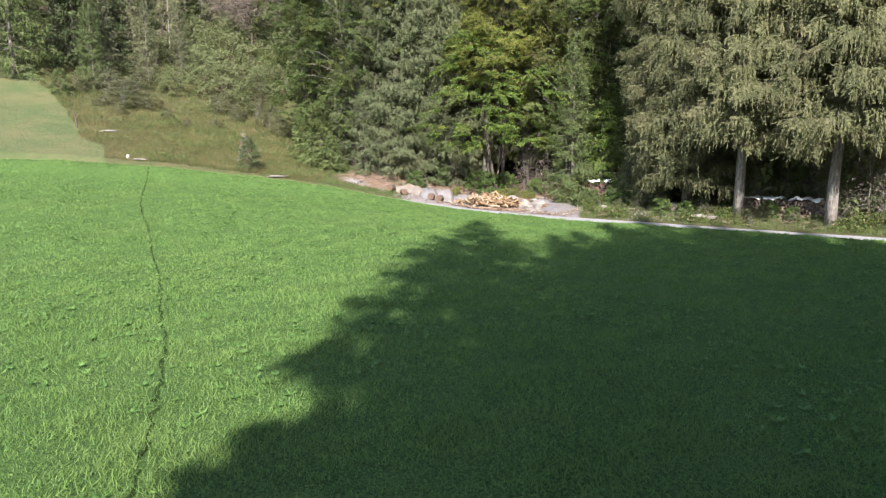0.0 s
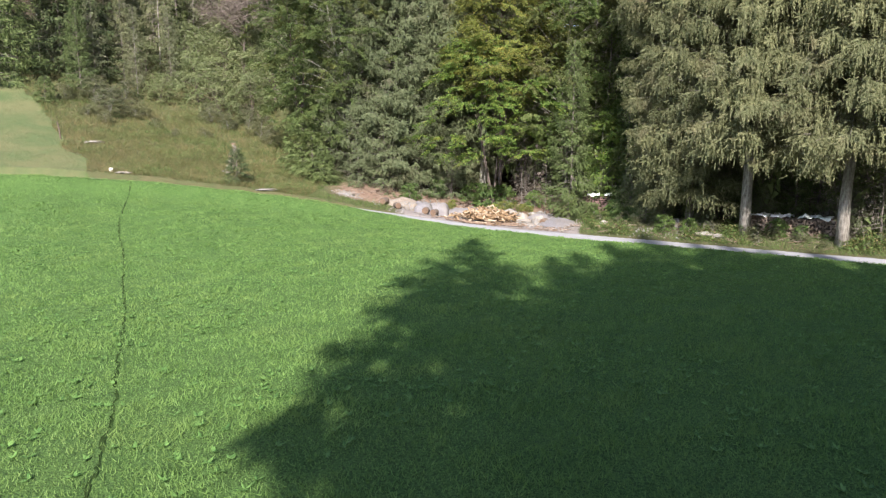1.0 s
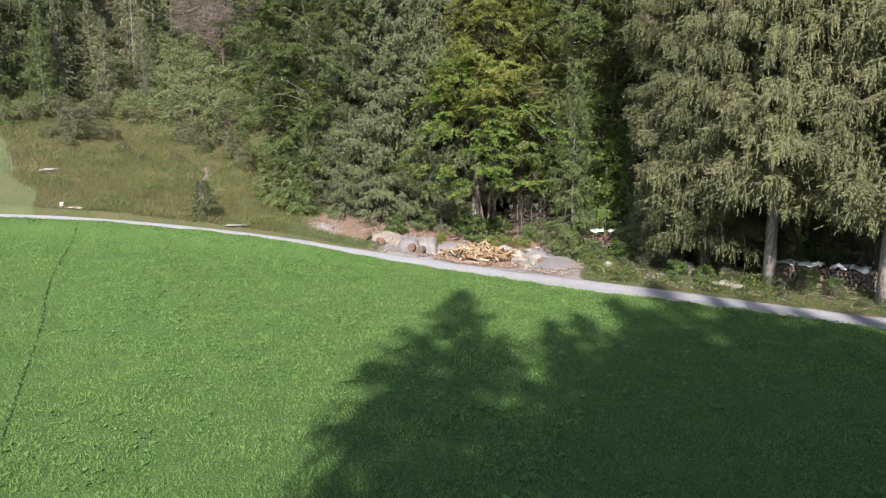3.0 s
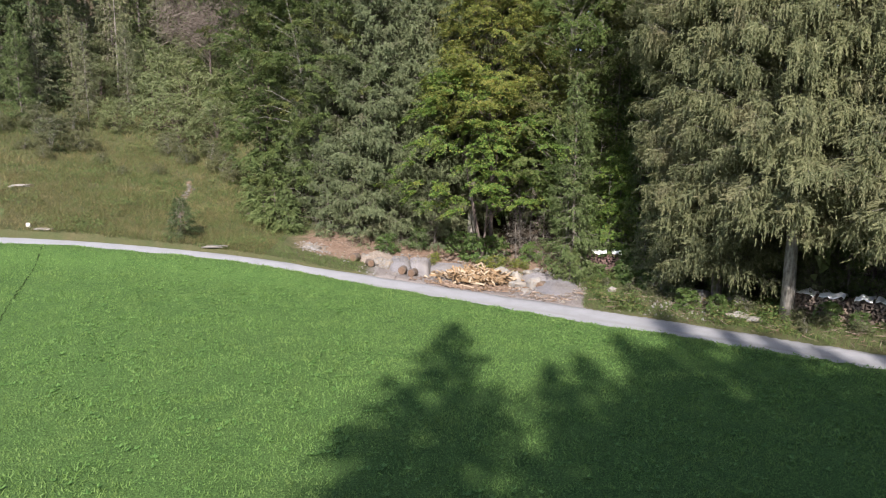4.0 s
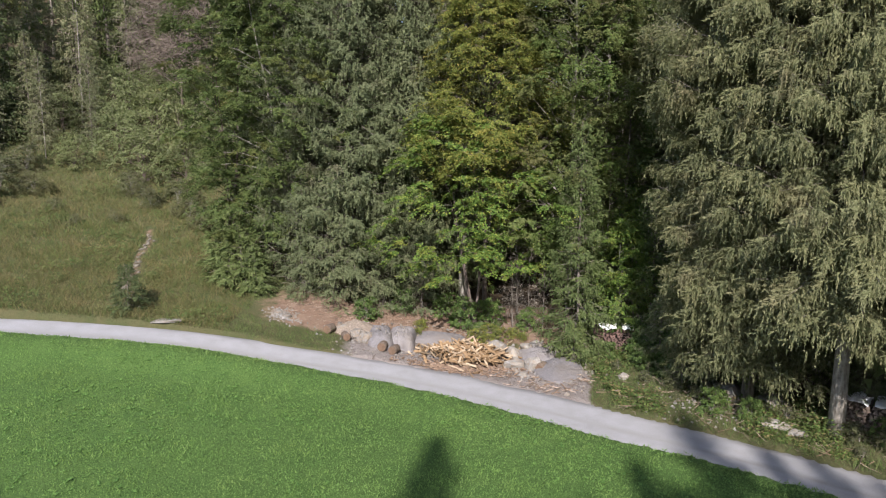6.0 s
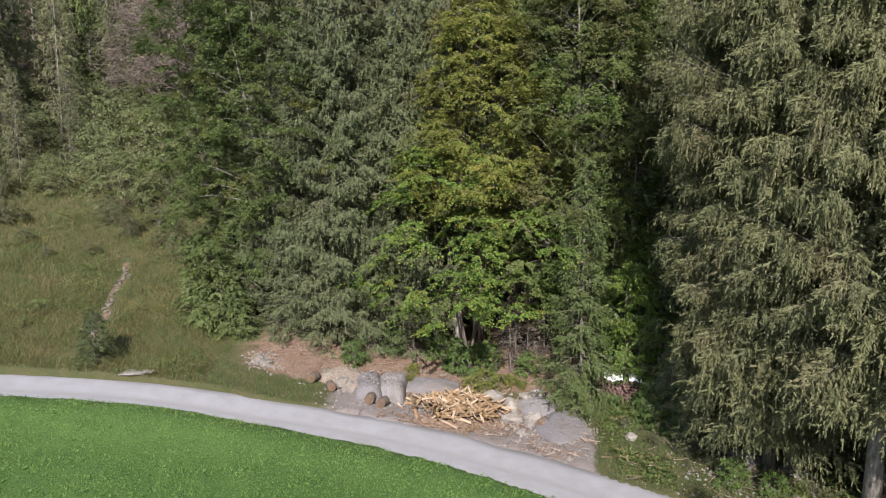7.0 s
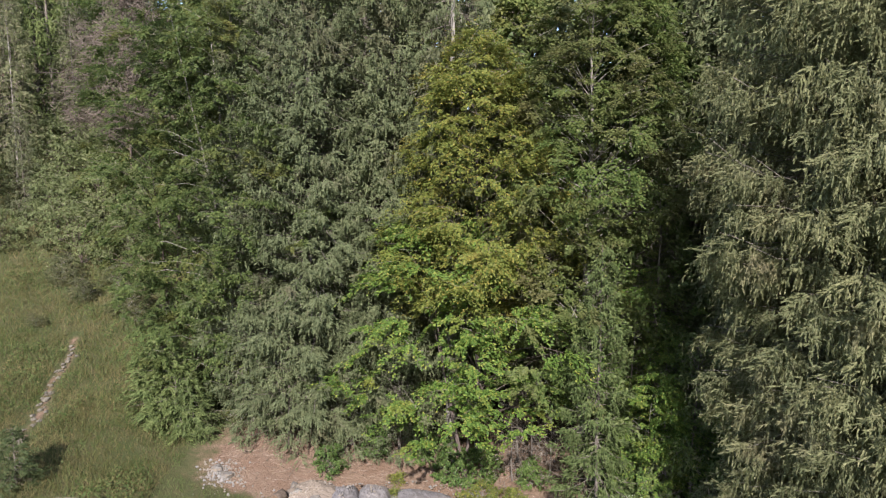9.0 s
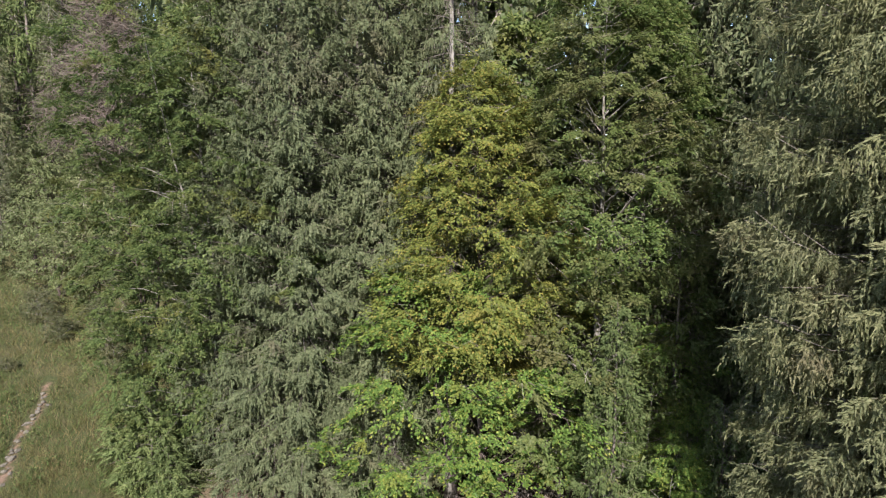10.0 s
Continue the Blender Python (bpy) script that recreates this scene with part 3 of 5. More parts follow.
        if strand > 1:
            # each hanging branchlet carries needle twigs to both sides of its string
            q = np.tile((np.arange(strand) + 0.3) / strand, n) + rng.uniform(-0.08, 0.08, n * strand)
            p, way, full, s = (np.repeat(c, strand, axis=0) for c in (p, way, full, s))
            n = len(p)
            p = p + way * (full * q)[:, None] + np.array([0, 0, -0.16]) * (full * q ** 2)[:, None]
            swing = across(way, rng)
            way = unit(way * rng.uniform(0.7, 1.0, (n, 1)) + swing * rng.uniform(0.1, 0.62, (n, 1)) + np.array([0, 0, -0.2]))
            ln = twig_length * small_top * (1.15 - 0.45 * q) * rng.uniform(0.6, 1.25, n) * (0.6 + 0.4 * (1 - t))
        else:
            ln = full / 1.9
        wd = twig_width * small_top * rng.uniform(0.7, 1.3, n)
        old = (rng.uniform(0, 1, n) < dead * 2.2) & (s < 0.5)
        for slot, pick in ((0, ~old), (1, old)):
            if pick.any():
                crown.add(*darts(p[pick], way[pick], unit(np.cross(way[pick], out + np.array([0, 0, 0.4]) + rng.normal(0, 0.55, (int(pick.sum()), 3)))), ln[pick], wd[pick] * (0.42 if slot else 1.0), 0.12), slot)
        if single:
            pieces.append(("bough", limb.mesh(name + "_bough", [SPRUCE_BARK, SPRUCE_BARK, SPRUCE_BARK]), crown.mesh(name + "_needles", [needles, DEAD_TWIG])))
    pieces.append(("crown", rest_of_crown.mesh(name + "_crown", [needles, DEAD_TWIG, SPRUCE_BARK])))
    return [("trunk", trunk.mesh(name + "_trunk", [bark or SPRUCE_BARK], True))] + pieces


def broadleaf_meshes(name, seed, height, base, reach, clumps, leaves, leaf, foliage, bark, trunk_radius=0.18, front=0.68, stems=1, spray=0.75, top=0.55, bare=0.0, flat=0.08, lean=0.0, blade=darts, loose=1.0, slope=0.85):
    """A broad-leaved tree or shrub: forked stems, limbs, and layered sprays of leaves."""
    rng = np.random.default_rng(seed)
    trunk, crown, pieces = Soup(), Soup(), []
    axes = []
    for k in range(stems):
        a = rng.uniform(0, 6.28)
        zs = np.linspace(-0.2, height * rng.uniform(0.8, 0.93), 9)
        tilt = reach * (0.0 if stems == 1 else rng.uniform(0.2, 0.6))
        wob = np.cumsum(rng.normal(0, 0.05 * reach / 3, (9, 2)), 0)
        wob[0] = wob[1] = 0
        line = np.column_stack([wob + np.outer(np.clip(zs / height, 0, 1) ** 1.2, (math.cos(a) * tilt + lean, math.sin(a) * tilt)), zs])
        axes.append(line)
        r = trunk_radius * (1 - 0.9 * np.clip(zs / zs[-1], 0, 1)) * (1 if k == 0 else 0.7)
        trunk.add(*tube(line, r, 8 if trunk_radius > 0.06 else 4))
    dense = rng.uniform(0.65, 1.0, clumps)
    for i in range(clumps):
        h = rng.uniform(0, 1)
        bell = max(0.12, math.sin(math.pi * min(1.0, h ** top * 0.86 + 0.12))) ** 0.7
        a = rng.uniform(math.pi, 2 * math.pi) if rng.uniform() < front else rng.uniform(0, math.pi)
        r = reach * bell * (0.30 + 0.70 * rng.uniform() ** 0.5) * (1 + 0.18 * math.sin(3 * a + seed) + 0.12 * math.sin(7 * h + 2 * a))
        axis = axes[i % stems]
        z = base + (height - base) * h
        foot_z = max(base * 0.6, z - r * rng.uniform(0.25, 0.7))
        foot = np.array([np.interp(foot_z, axis[:, 2], axis[:, 0]), np.interp(foot_z, axis[:, 2], axis[:, 1]), min(foot_z, axis[-1, 2])])
        mid = np.array([np.interp(z, axis[:, 2], axis[:, 0]), np.interp(z, axis[:, 2], axis[:, 1]), z])
        out = np.array([math.cos(a), math.sin(a), 0.0])
        c = mid + out * r
        if i % 3 == 0 or bare:
            bend = (foot + c) / 2 + np.array([0, 0, 0.12 * r]) + rng.normal(0, 0.05 * r, 3)
            pts = np.array([foot, foot * 0.55 + bend * 0.45, bend, bend * 0.4 + c * 0.6 + np.array([0, 0, 0.04 * r]), c])
            thick = 0.008 + 0.010 * r / max(1.0, reach / 3)
            if trunk_radius > 0.08 and i < 36:
                limb = Soup()
                limb.add(*tube(pts, 1.35 * thick * np.linspace(1, 0.2, 5), 5))
                pieces.append(("limb", limb.mesh(name + "_limb", [bark], True)))
            else:
                crown.add(*tube(pts, thick * np.linspace(1, 0.2, 5), 3), 2)
        n = int(leaves * dense[i])
        if n < 1:
            continue
        size = spray * rng.uniform(0.6, 1.25)
        tilt = unit(np.array([0, 0, 1.0]) + out * rng.uniform(-0.05, slope) + rng.normal(0, 0.26 * loose, 3))
        e1 = unit(out - tilt * float(np.dot(out, tilt)))
        e2 = np.cross(tilt, e1)
        m = 8
        turn_j, long_j, dip_j = rng.uniform(-2.3, 2.3, m), size * rng.uniform(0.45, 1.45, m), rng.normal(0, 0.22, m)
        pick = rng.integers(0, m, n)
        q = long_j[pick] * rng.uniform(0.05, 1, n) ** 0.75
        th = turn_j[pick] + rng.normal(0, 0.10, n)
        radial = e1 * np.cos(th)[:, None] + e2 * np.sin(th)[:, None]
        p = c + radial * q[:, None] + tilt * (dip_j[pick] * q + rng.normal(0, flat, n) * size)[:, None] + rng.normal(0, 0.06 * size * loose, (n, 3))
        p[:, 2] -= 0.22 * q ** 2 / size
        way = unit(radial * 0.6 + out * 0.3 + np.array([0, 0, -0.45 * loose]) + rng.normal(0, 0.5 * loose, (n, 3)))
        side = unit(np.cross(way, tilt + rng.normal(0, 0.5 * loose, (n, 3))))
        crown.add(*blade(p, way, side, leaf * rng.uniform(0.65, 1.3, n), leaf * rng.uniform(0.5, 0.85, n), 0.18), 0)
        k = 3 if not bare else 46
        k = min(k, n)
        w2 = unit(radial[:k] + np.array([0, 0, 0.3]) + rng.normal(0, 0.3, (k, 3)))
        crown.add(*darts(c + rng.normal(0, 0.15 + 0.25 * bare, (k, 3)), w2, across(w2, rng), np.full(k, size * 0.9), np.full(k, 0.016 + 0.016 * bare), 0.1), 1)
    return [("trunk", trunk.mesh(name + "_trunk", [bark], True))] + pieces + [("crown", crown.mesh(name + "_crown", [foliage, BARE if bare else DEAD_TWIG, bark]))]


def plant(name, meshes, x, y, turn=0.0, scale=1.0, label="", category="tree", group="", squeeze=1.0, sink=0.0):
    """One tree: an empty at its foot that carries trunk, limbs and crown."""
    e = new(name)
    e.matrix_world = pose(x, y, land_at(x, y) - sink, 0, 0, turn) @ Matrix.Diagonal((scale * squeeze, scale * squeeze, scale, 1))
    for piece, me, *more in meshes:
        ob = part(piece, me, e)
        for sub_mesh in more:
            tagged(part("needles", sub_mesh, ob), kind="stuff")
    return tagged(e, label, category, group)


# the big spruces beside the woodpile
BIG = "tall old spruce with drooping olive boughs at the forest edge"
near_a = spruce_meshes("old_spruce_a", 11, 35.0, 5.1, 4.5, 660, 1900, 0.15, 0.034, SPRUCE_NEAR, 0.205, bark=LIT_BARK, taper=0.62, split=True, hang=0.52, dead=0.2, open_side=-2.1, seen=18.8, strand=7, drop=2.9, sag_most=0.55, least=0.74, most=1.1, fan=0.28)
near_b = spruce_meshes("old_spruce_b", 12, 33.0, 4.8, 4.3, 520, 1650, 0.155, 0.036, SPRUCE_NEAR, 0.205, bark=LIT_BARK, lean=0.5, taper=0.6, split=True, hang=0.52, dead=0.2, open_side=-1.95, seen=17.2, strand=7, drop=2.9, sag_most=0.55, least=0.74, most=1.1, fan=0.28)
near_c = spruce_meshes("old_spruce_c", 13, 38.0, 2.4, 4.7, 780, 1900, 0.15, 0.034, SPRUCE_NEAR, 0.17, taper=0.5, foot_width=0.5, foot_rate=1.7, split=True, hang=0.52, dead=0.16, open_side=-2.35, seen=19.6, strand=7, drop=2.9, sag_most=0.55, least=0.74, most=1.1, fan=0.28)
plant("spruce_tree", near_c, 13.45, 35.0, 0, 1.0, BIG, "spruce", "old spruces by the woodpile")
plant("spruce_tree", near_a, 15.15, 32.35, 0, 1.0, BIG, "spruce", "old spruces by the woodpile")
plant("spruce_tree", near_b, 18.15, 29.45, 0, 1.0, BIG, "spruce", "old spruces by the woodpile")

# the spruces in the middle of the forest edge
MIDDLE = "dense grey-green spruce with boughs down to the ground"
mid_a = spruce_meshes("edge_spruce_a", 21, 29.0, 1.2, 4.0, 640, 820, 0.145, 0.044, SPRUCE_MID, 0.2, open_side=-1.6, hang=0.45, dead=0.14, taper=0.55, strand=5, seen=22, drop=1.5, sag_most=0.42, least=0.62, most=1.1, fan=0.22)
mid_b = spruce_meshes("edge_spruce_b", 22, 28.0, 1.0, 3.8, 620, 820, 0.145, 0.044, SPRUCE_MID, 0.2, open_side=-1.6, hang=0.45, dead=0.14, taper=0.55, strand=5, seen=22, drop=1.5, sag_most=0.42, least=0.62, most=1.1, fan=0.22)
for x, y, turn, scale, mesh in ((-2.9, 47.6, 10, 1.0, mid_a), (0.6, 48.3, -15, 1.04, mid_b), (-5.6, 49.2, 25, 0.98, mid_b), (2.4, 49.6, -25, 0.95, mid_a)):
    plant("spruce_tree", mesh, x, y, turn, scale, MIDDLE, "spruce", "spruces of the forest edge")
low_a = spruce_meshes("low_spruce", 24, 6.2, 0.2, 2.2, 120, 300, 0.15, 0.05, SPRUCE_MID, 0.07, hang=0.25, dead=0.3, taper=0.6, strand=3, sag_most=0.4, least=0.45)
for x, y, turn, scale in ((-3.9, 46.0, 15, 0.95), (-1.2, 46.2, 140, 0.85), (-5.6, 46.6, 260, 0.9), (0.9, 46.0, 80, 0.72), (11.7, 36.9, 30, 0.42), (12.5, 36.2, 170, 0.36), (11.4, 38.7, 300, 0.5), (14.2, 34.6, 220, 0.34), (16.6, 33.2, 120, 0.4), (19.2, 30.6, 60, 0.4)):
    plant("low_spruce", low_a, x, y, turn, scale, "bushy low spruce with grey-brown lower boughs", "spruce", "low spruces")

# broad-leaved trees of the edge
maple = broadleaf_meshes("maple", 31, 11.0, 3.2, 4.3, 96, 430, 0.125, MAPLE, BARE_BARK, 0.082, front=0.78, stems=3, spray=1.0, top=0.5, blade=kites, flat=0.025, loose=0.5, slope=0.45)
plant("maple_tree", maple, 3.7, 44.4, 0, 1.0, "young maple with bright yellow-green leaves", "maple")
young_beech = broadleaf_meshes("young_beech", 37, 8.5, 1.4, 2.3, 80, 330, 0.10, MAPLE, GREY_BARK, 0.07, front=0.75, stems=2, spray=0.85, top=0.55, flat=0.025, loose=0.5, slope=0.45)
for x, y, turn, scale in ((9.9, 42.6, 150, 1.05), (10.2, 41.4, 40, 0.7), (11.0, 41.2, 200, 0.8)):
    plant("beech_tree", young_beech, x, y, turn, scale, "young beech with fresh green leaves", "beech", "young beeches")
beech_y = broadleaf_meshes("turning_beech", 32, 18.0, 7.2, 4.2, 300, 430, 0.10, AUTUMN, BARE_BARK, 0.13, front=0.8, spray=0.95, top=0.62, flat=0.03, loose=0.55, slope=0.65)
plant("beech_tree", beech_y, 4.3, 45.7, 0, 1.0, "beech with leaves turning yellow and brown", "beech")
beech = broadleaf_meshes("beech", 33, 22.0, 3.6, 4.8, 350, 480, 0.10, BEECH, GREY_BARK, 0.19, front=0.75, spray=1.0, top=0.6, flat=0.03, loose=0.55, slope=0.6)
plant("beech_tree", beech, 8.7, 45.0, 0, 1.0, "green beech with pale stem at the forest edge", "beech")
hornbeam = broadleaf_meshes("hornbeam", 34, 21.0, 1.0, 4.4, 360, 400, 0.105, HORNBEAM, GREY_BARK, 0.16, lean=-1.2, front=0.7, stems=3, spray=0.95, top=0.72, flat=0.03, loose=0.6, slope=0.5)
plant("hornbeam_tree", hornbeam, -6.6, 48.7, 0, 1.0, "many-stemmed hornbeam with green and yellowing leaves", "hornbeam", "hornbeams")
hornbeam_low = broadleaf_meshes("bank_hornbeam", 36, 16.5, 2.6, 3.1, 220, 400, 0.105, HORNBEAM, BARE_BARK, 0.12, front=0.7, stems=2, spray=0.9, top=0.9, flat=0.03, loose=0.6, slope=0.5)
plant("hornbeam_tree", hornbeam_low, -10.5, 50.2, 0, 1.0, "hornbeam with yellowing leaves beside the grassy bank", "hornbeam", "hornbeams")
dead_top = spruce_meshes("broken_spruce", 35, 27.0, 11.0, 2.8, 130, 420, 0.17, 0.048, SPRUCE_MID, 0.22, dead=0.35, bark=GREY_BARK, sag_most=0.9, hang=0.8)
plant("spruce_tree", dead_top, 3.2, 47.0, 0, 1.0, "half-dead spruce with a bare pale stem", "spruce")

sapling = spruce_meshes("dead_sapling", 43, 5.5, 0.3, 1.3, 60, 36, 0.22, 0.035, DEAD_TWIG, 0.05, hang=0.3, dead=0.5, strand=2, knots=4)
for x, y, turn, s in ((17.6, 34.2, 0, 1.0), (19.4, 32.6, 80, 0.9), (20.6, 30.6, 150, 1.1), (16.2, 35.4, 210, 1.0), (21.6, 29.0, 300, 0.8), (14.6, 36.6, 40, 0.9), (12.6, 37.6, 120, 0.7), (18.9, 31.2, 260, 0.7), (19.9, 29.4, 20, 0.8), (5.7, 44.3, 50, 0.6), (6.5, 44.7, 170, 0.75), (7.2, 44.1, 240, 0.6), (6.1, 45.4, 10, 0.8)):
    plant("dead_sapling", sapling, x, y, turn, s, "leafless dead sapling in the shade of spruces", "sapling", "dead saplings")

# slender and small spruces
slim = spruce_meshes("slim_spruce", 41, 10.6, 0.5, 1.75, 170, 330, 0.15, 0.045, SPRUCE_YOUNG, 0.07, hang=0.4, strand=4, taper=0.8, sag_most=0.45, least=0.5, fan=0.26)
small = spruce_meshes("small_spruce", 42, 2.4, 0.05, 0.95, 64, 190, 0.14, 0.042, SPRUCE_YOUNG, 0.025, hang=0.08, dead=0.0, strand=3)
plant("slim_spruce", slim, 8.4, 40.9, 0, 1.0, "slender young spruce beside the gravel heap", "spruce")
plant("slim_spruce", slim, -29.9, 55.8, 40, 0.75, "slender bright spruce on the hillside", "spruce")
dark_small = spruce_meshes("dark_small_spruce", 44, 2.3, 0.05, 0.95, 70, 190, 0.12, 0.036, SPRUCE_DARK, 0.025, hang=0.08, dead=0.06, strand=3, taper=0.95, least=0.5, most=1.25)
plant("small_spruce", dark_small, -12.55, 40.9, 0, 0.9, "small dark spruce alone beside the road", "spruce", "small spruces")
for x, y, turn, s in ((8.0, 40.3, 90, 0.75), (9.0, 39.6, 200, 0.4), (11.9, 38.2, 60, 0.95), (-9.7, 46.7, 30, 1.5), (-8.8, 45.9, 150, 1.35), (-7.9, 45.6, 220, 1.0), (-30.7, 52.0, 10, 0.8)):
    plant("small_spruce", small, x, y, turn, s, "small young spruce with green needles", "spruce", "small spruces")

# trees on the hillside and in the depth of the wood
far_a = spruce_meshes("wood_spruce_a", 51, 24.0, 2.0, 3.4, 100, 115, 0.48, 0.19, SPRUCE_MID, 0.2, dead=0.12, taper=0.6, knots=3, strand=3)
far_b = spruce_meshes("wood_spruce_b", 52, 19.0, 0.8, 3.2, 95, 115, 0.46, 0.19, SPRUCE_YOUNG, 0.18, dead=0.1, taper=0.65, knots=3, strand=3)
dark = spruce_meshes("dark_spruce", 59, 22.0, 0.3, 3.4, 210, 260, 0.27, 0.095, SPRUCE_DARK, 0.13, dead=0.05, taper=0.7, knots=3, strand=4, hang=0.25)
deep = spruce_meshes("deep_spruce", 56, 24.0, 2.0, 3.4, 100, 50, 0.9, 0.3, SPRUCE_MID, 0.2, dead=0.12, taper=0.6, knots=3, strand=1)
pale_a = spruce_meshes("thin_spruce_a", 57, 13.0, 0.6, 2.0, 90, 95, 0.34, 0.10, SPRUCE_PALE, 0.06, dead=0.25, taper=0.6, knots=3, strand=3, hang=0.4)
pale_b = spruce_meshes("thin_spruce_b", 58, 15.0, 2.5, 1.8, 90, 95, 0.34, 0.10, SPRUCE_PALE, 0.06, dead=0.3, taper=0.5, knots=3, strand=3, hang=0.4, bark=GREY_BARK)
far_beech = broadleaf_meshes("wood_beech", 53, 17.0, 3.5, 3.6, 150, 80, 0.22, HORNBEAM, GREY_BARK, 0.15, spray=1.0)
back = spruce_meshes("back_spruce", 55, 27.0, 2.2, 3.8, 200, 230, 0.27, 0.09, SPRUCE_MID, 0.2, dead=0.15, taper=0.55, knots=4, strand=4, seen=23)
pasture_spruce = spruce_meshes("pasture_spruce", 61, 20.0, 0.3, 3.3, 190, 240, 0.24, 0.085, SPRUCE_YOUNG, 0.15, dead=0.05, taper=0.7, knots=3, strand=4, hang=0.3, sag_most=0.4)
plant("spruce_tree", pasture_spruce, -35.6, 54.0, 0, 1.0, "sunlit spruce with boughs to the ground above the pasture", "spruce")
plant("spruce_tree", pasture_spruce, -27.6, 70.5, 90, 1.0, "tall spruce with light boughs above the hillside", "spruce")
under = spruce_meshes("shaded_spruce", 60, 9.0, 0.3, 2.1, 110, 150, 0.2, 0.075, SPRUCE_YOUNG, 0.07, dead=0.35, taper=0.6, knots=3, strand=3, hang=0.3, sag_most=0.4, least=0.4)
for x, y, turn, scale in ((11.6, 40.6, 0, 0.8), (13.2, 39.2, 70, 0.95), (15.3, 37.2, 140, 0.85), (17.6, 36.0, 200, 0.9), (19.6, 33.9, 260, 0.8), (21.8, 31.6, 310, 0.9), (14.2, 41.5, 30, 1.2), (11.2, 43.2, 100, 1.3), (12.2, 38.9, 190, 0.5), (16.4, 34.3, 40, 0.55), (18.2, 33.4, 130, 0.6), (19.4, 31.5, 250, 0.5), (14.4, 35.9, 300, 0.55), (20.9, 30.0, 20, 0.6), (17.2, 35.0, 220, 0.75)):
    plant("young_spruce", under, x, y, turn, scale, "shaded young spruce with thin boughs", "spruce", "young spruces under the trees")
plant("broadleaf_tree", far_beech, -9.8, 56.0, 10, 1.1, "broad-leaved tree among the spruces", "tree", "broadleaves of the wood")
plant("broadleaf_tree", far_beech, -8.0, 54.5, 60, 1.2, "broad-leaved tree among the spruces", "tree", "broadleaves of the wood")
sky_block_spruce = spruce_meshes("hidden_spruce", 62, 26.0, 2.0, 5.0, 90, 60, 1.3, 0.5, SPRUCE_MID, 0.3, knots=3, strand=1)
WOOD = "spruce standing in the depth of the wood"
rng_wood = np.random.default_rng(77)
WOOD_PLAN = [(-33.2, 59.0), (-31.0, 59.5), (-38.5, 58.5), (-29.0, 62.0), (-30.2, 70.8), (-25.5, 66.0), (-23.5, 67.0), (-21.0, 70.5), (-17.5, 69.0), (-13.5, 65.0), (-10.5, 60.0),
             (-15.0, 70.0), (-35.0, 66.0), (-40.0, 60.0), (-7.0, 55.0), (-3.5, 57.0), (0.5, 56.0), (5.0, 54.0), (8.0, 52.0), (11.5, 50.5), (14.2, 48.4), (15.6, 46.0), (16.4, 40.0),
             (17.5, 38.0), (18.0, 44.0), (21.0, 34.5), (22.0, 40.0), (26.0, 31.0), (25.5, 35.5), (28.0, 27.0), (28.5, 41.0), (32.0, 33.0), (9.5, 58.0), (3.0, 61.0), (-5.0, 64.0), (-28.0, 80.0), (-18.0, 80.0), (-38.0, 76.0), (16.5, 54.0), (22.0, 50.0), (16.2, 43.2), (6.5, 54.5), (9.8, 50.4), (13.0, 52.2), (16.9, 50.6), (15.0, 53.0), (18.8, 48.0), (12.3, 49.6), (4.4, 51.5), (7.2, 51.0), (15.8, 37.6), (2.0, 55.0), (-1.0, 53.0), (-4.2, 53.5), (-35.0, 85.0), (-42.0, 88.0), (-30.0, 92.0), (-24.0, 88.0), (-48.0, 80.0), (-12.0, 84.0), (-5.0, 76.0), (-52.0, 72.0), (16.8, 48.5), (19.5, 46.5),
             (29.0, 48.0), (35.0, 24.0), (-45.0, 68.0), (-26.0, 73.0)]
for i, (x, y) in enumerate(WOOD_PLAN):
    s = float(rng_wood.uniform(0.85, 1.12)) * (1.38 if x > 12.9 else 1.3 if x > 8 else 0.82 if x < -12 else 1.3)
    if 8 < x < 16.5 and y < 49:
        plant("spruce_tree", back, x, y, float(rng_wood.uniform(0, 360)), s * 0.86, WOOD, "spruce", "spruces of the wood")
        continue
    if x < -29 and y < 63:
        plant("spruce_tree", dark, x, y, float(rng_wood.uniform(0, 360)), s * 1.1, "dark green spruce standing above the pasture", "spruce", "dark spruces")
        continue
    if x < -12 and y > 60:
        y += 9.0
    plant("spruce_tree", deep if (x > -12 and y > 58.5) or (x > 12 and y > 53.5) or x > 27 or y > 92 else (far_a, far_b)[i % 2], x, y, float(rng_wood.uniform(0, 360)), s, WOOD, "spruce", "spruces of the wood")
for x, y, s in ((-15.0, 70.0, 0.85), (-27.5, 76.0, 0.8), (-17.5, 78.0, 1.0), (6.5, 49.5, 1.15), (11.0, 47.5, 1.2), (-9.0, 61.0, 1.0), (-32.0, 63.0, 0.9)):
    plant("broadleaf_tree", far_beech, x, y, float(rng_wood.uniform(-40, 40)), s, "broad-leaved tree among the spruces", "tree", "broadleaves of the wood")
bare_tree = broadleaf_meshes("bare_tree", 54, 17.0, 6.0, 3.4, 230, 50, 0.09, BARE, BARE_BARK, 0.12, bare=1.0, spray=1.2)
plant("bare_tree", bare_tree, -18.6, 63.6, 0, 1.05, "leafless tree with reddish-brown twigs", "tree", squeeze=0.85)

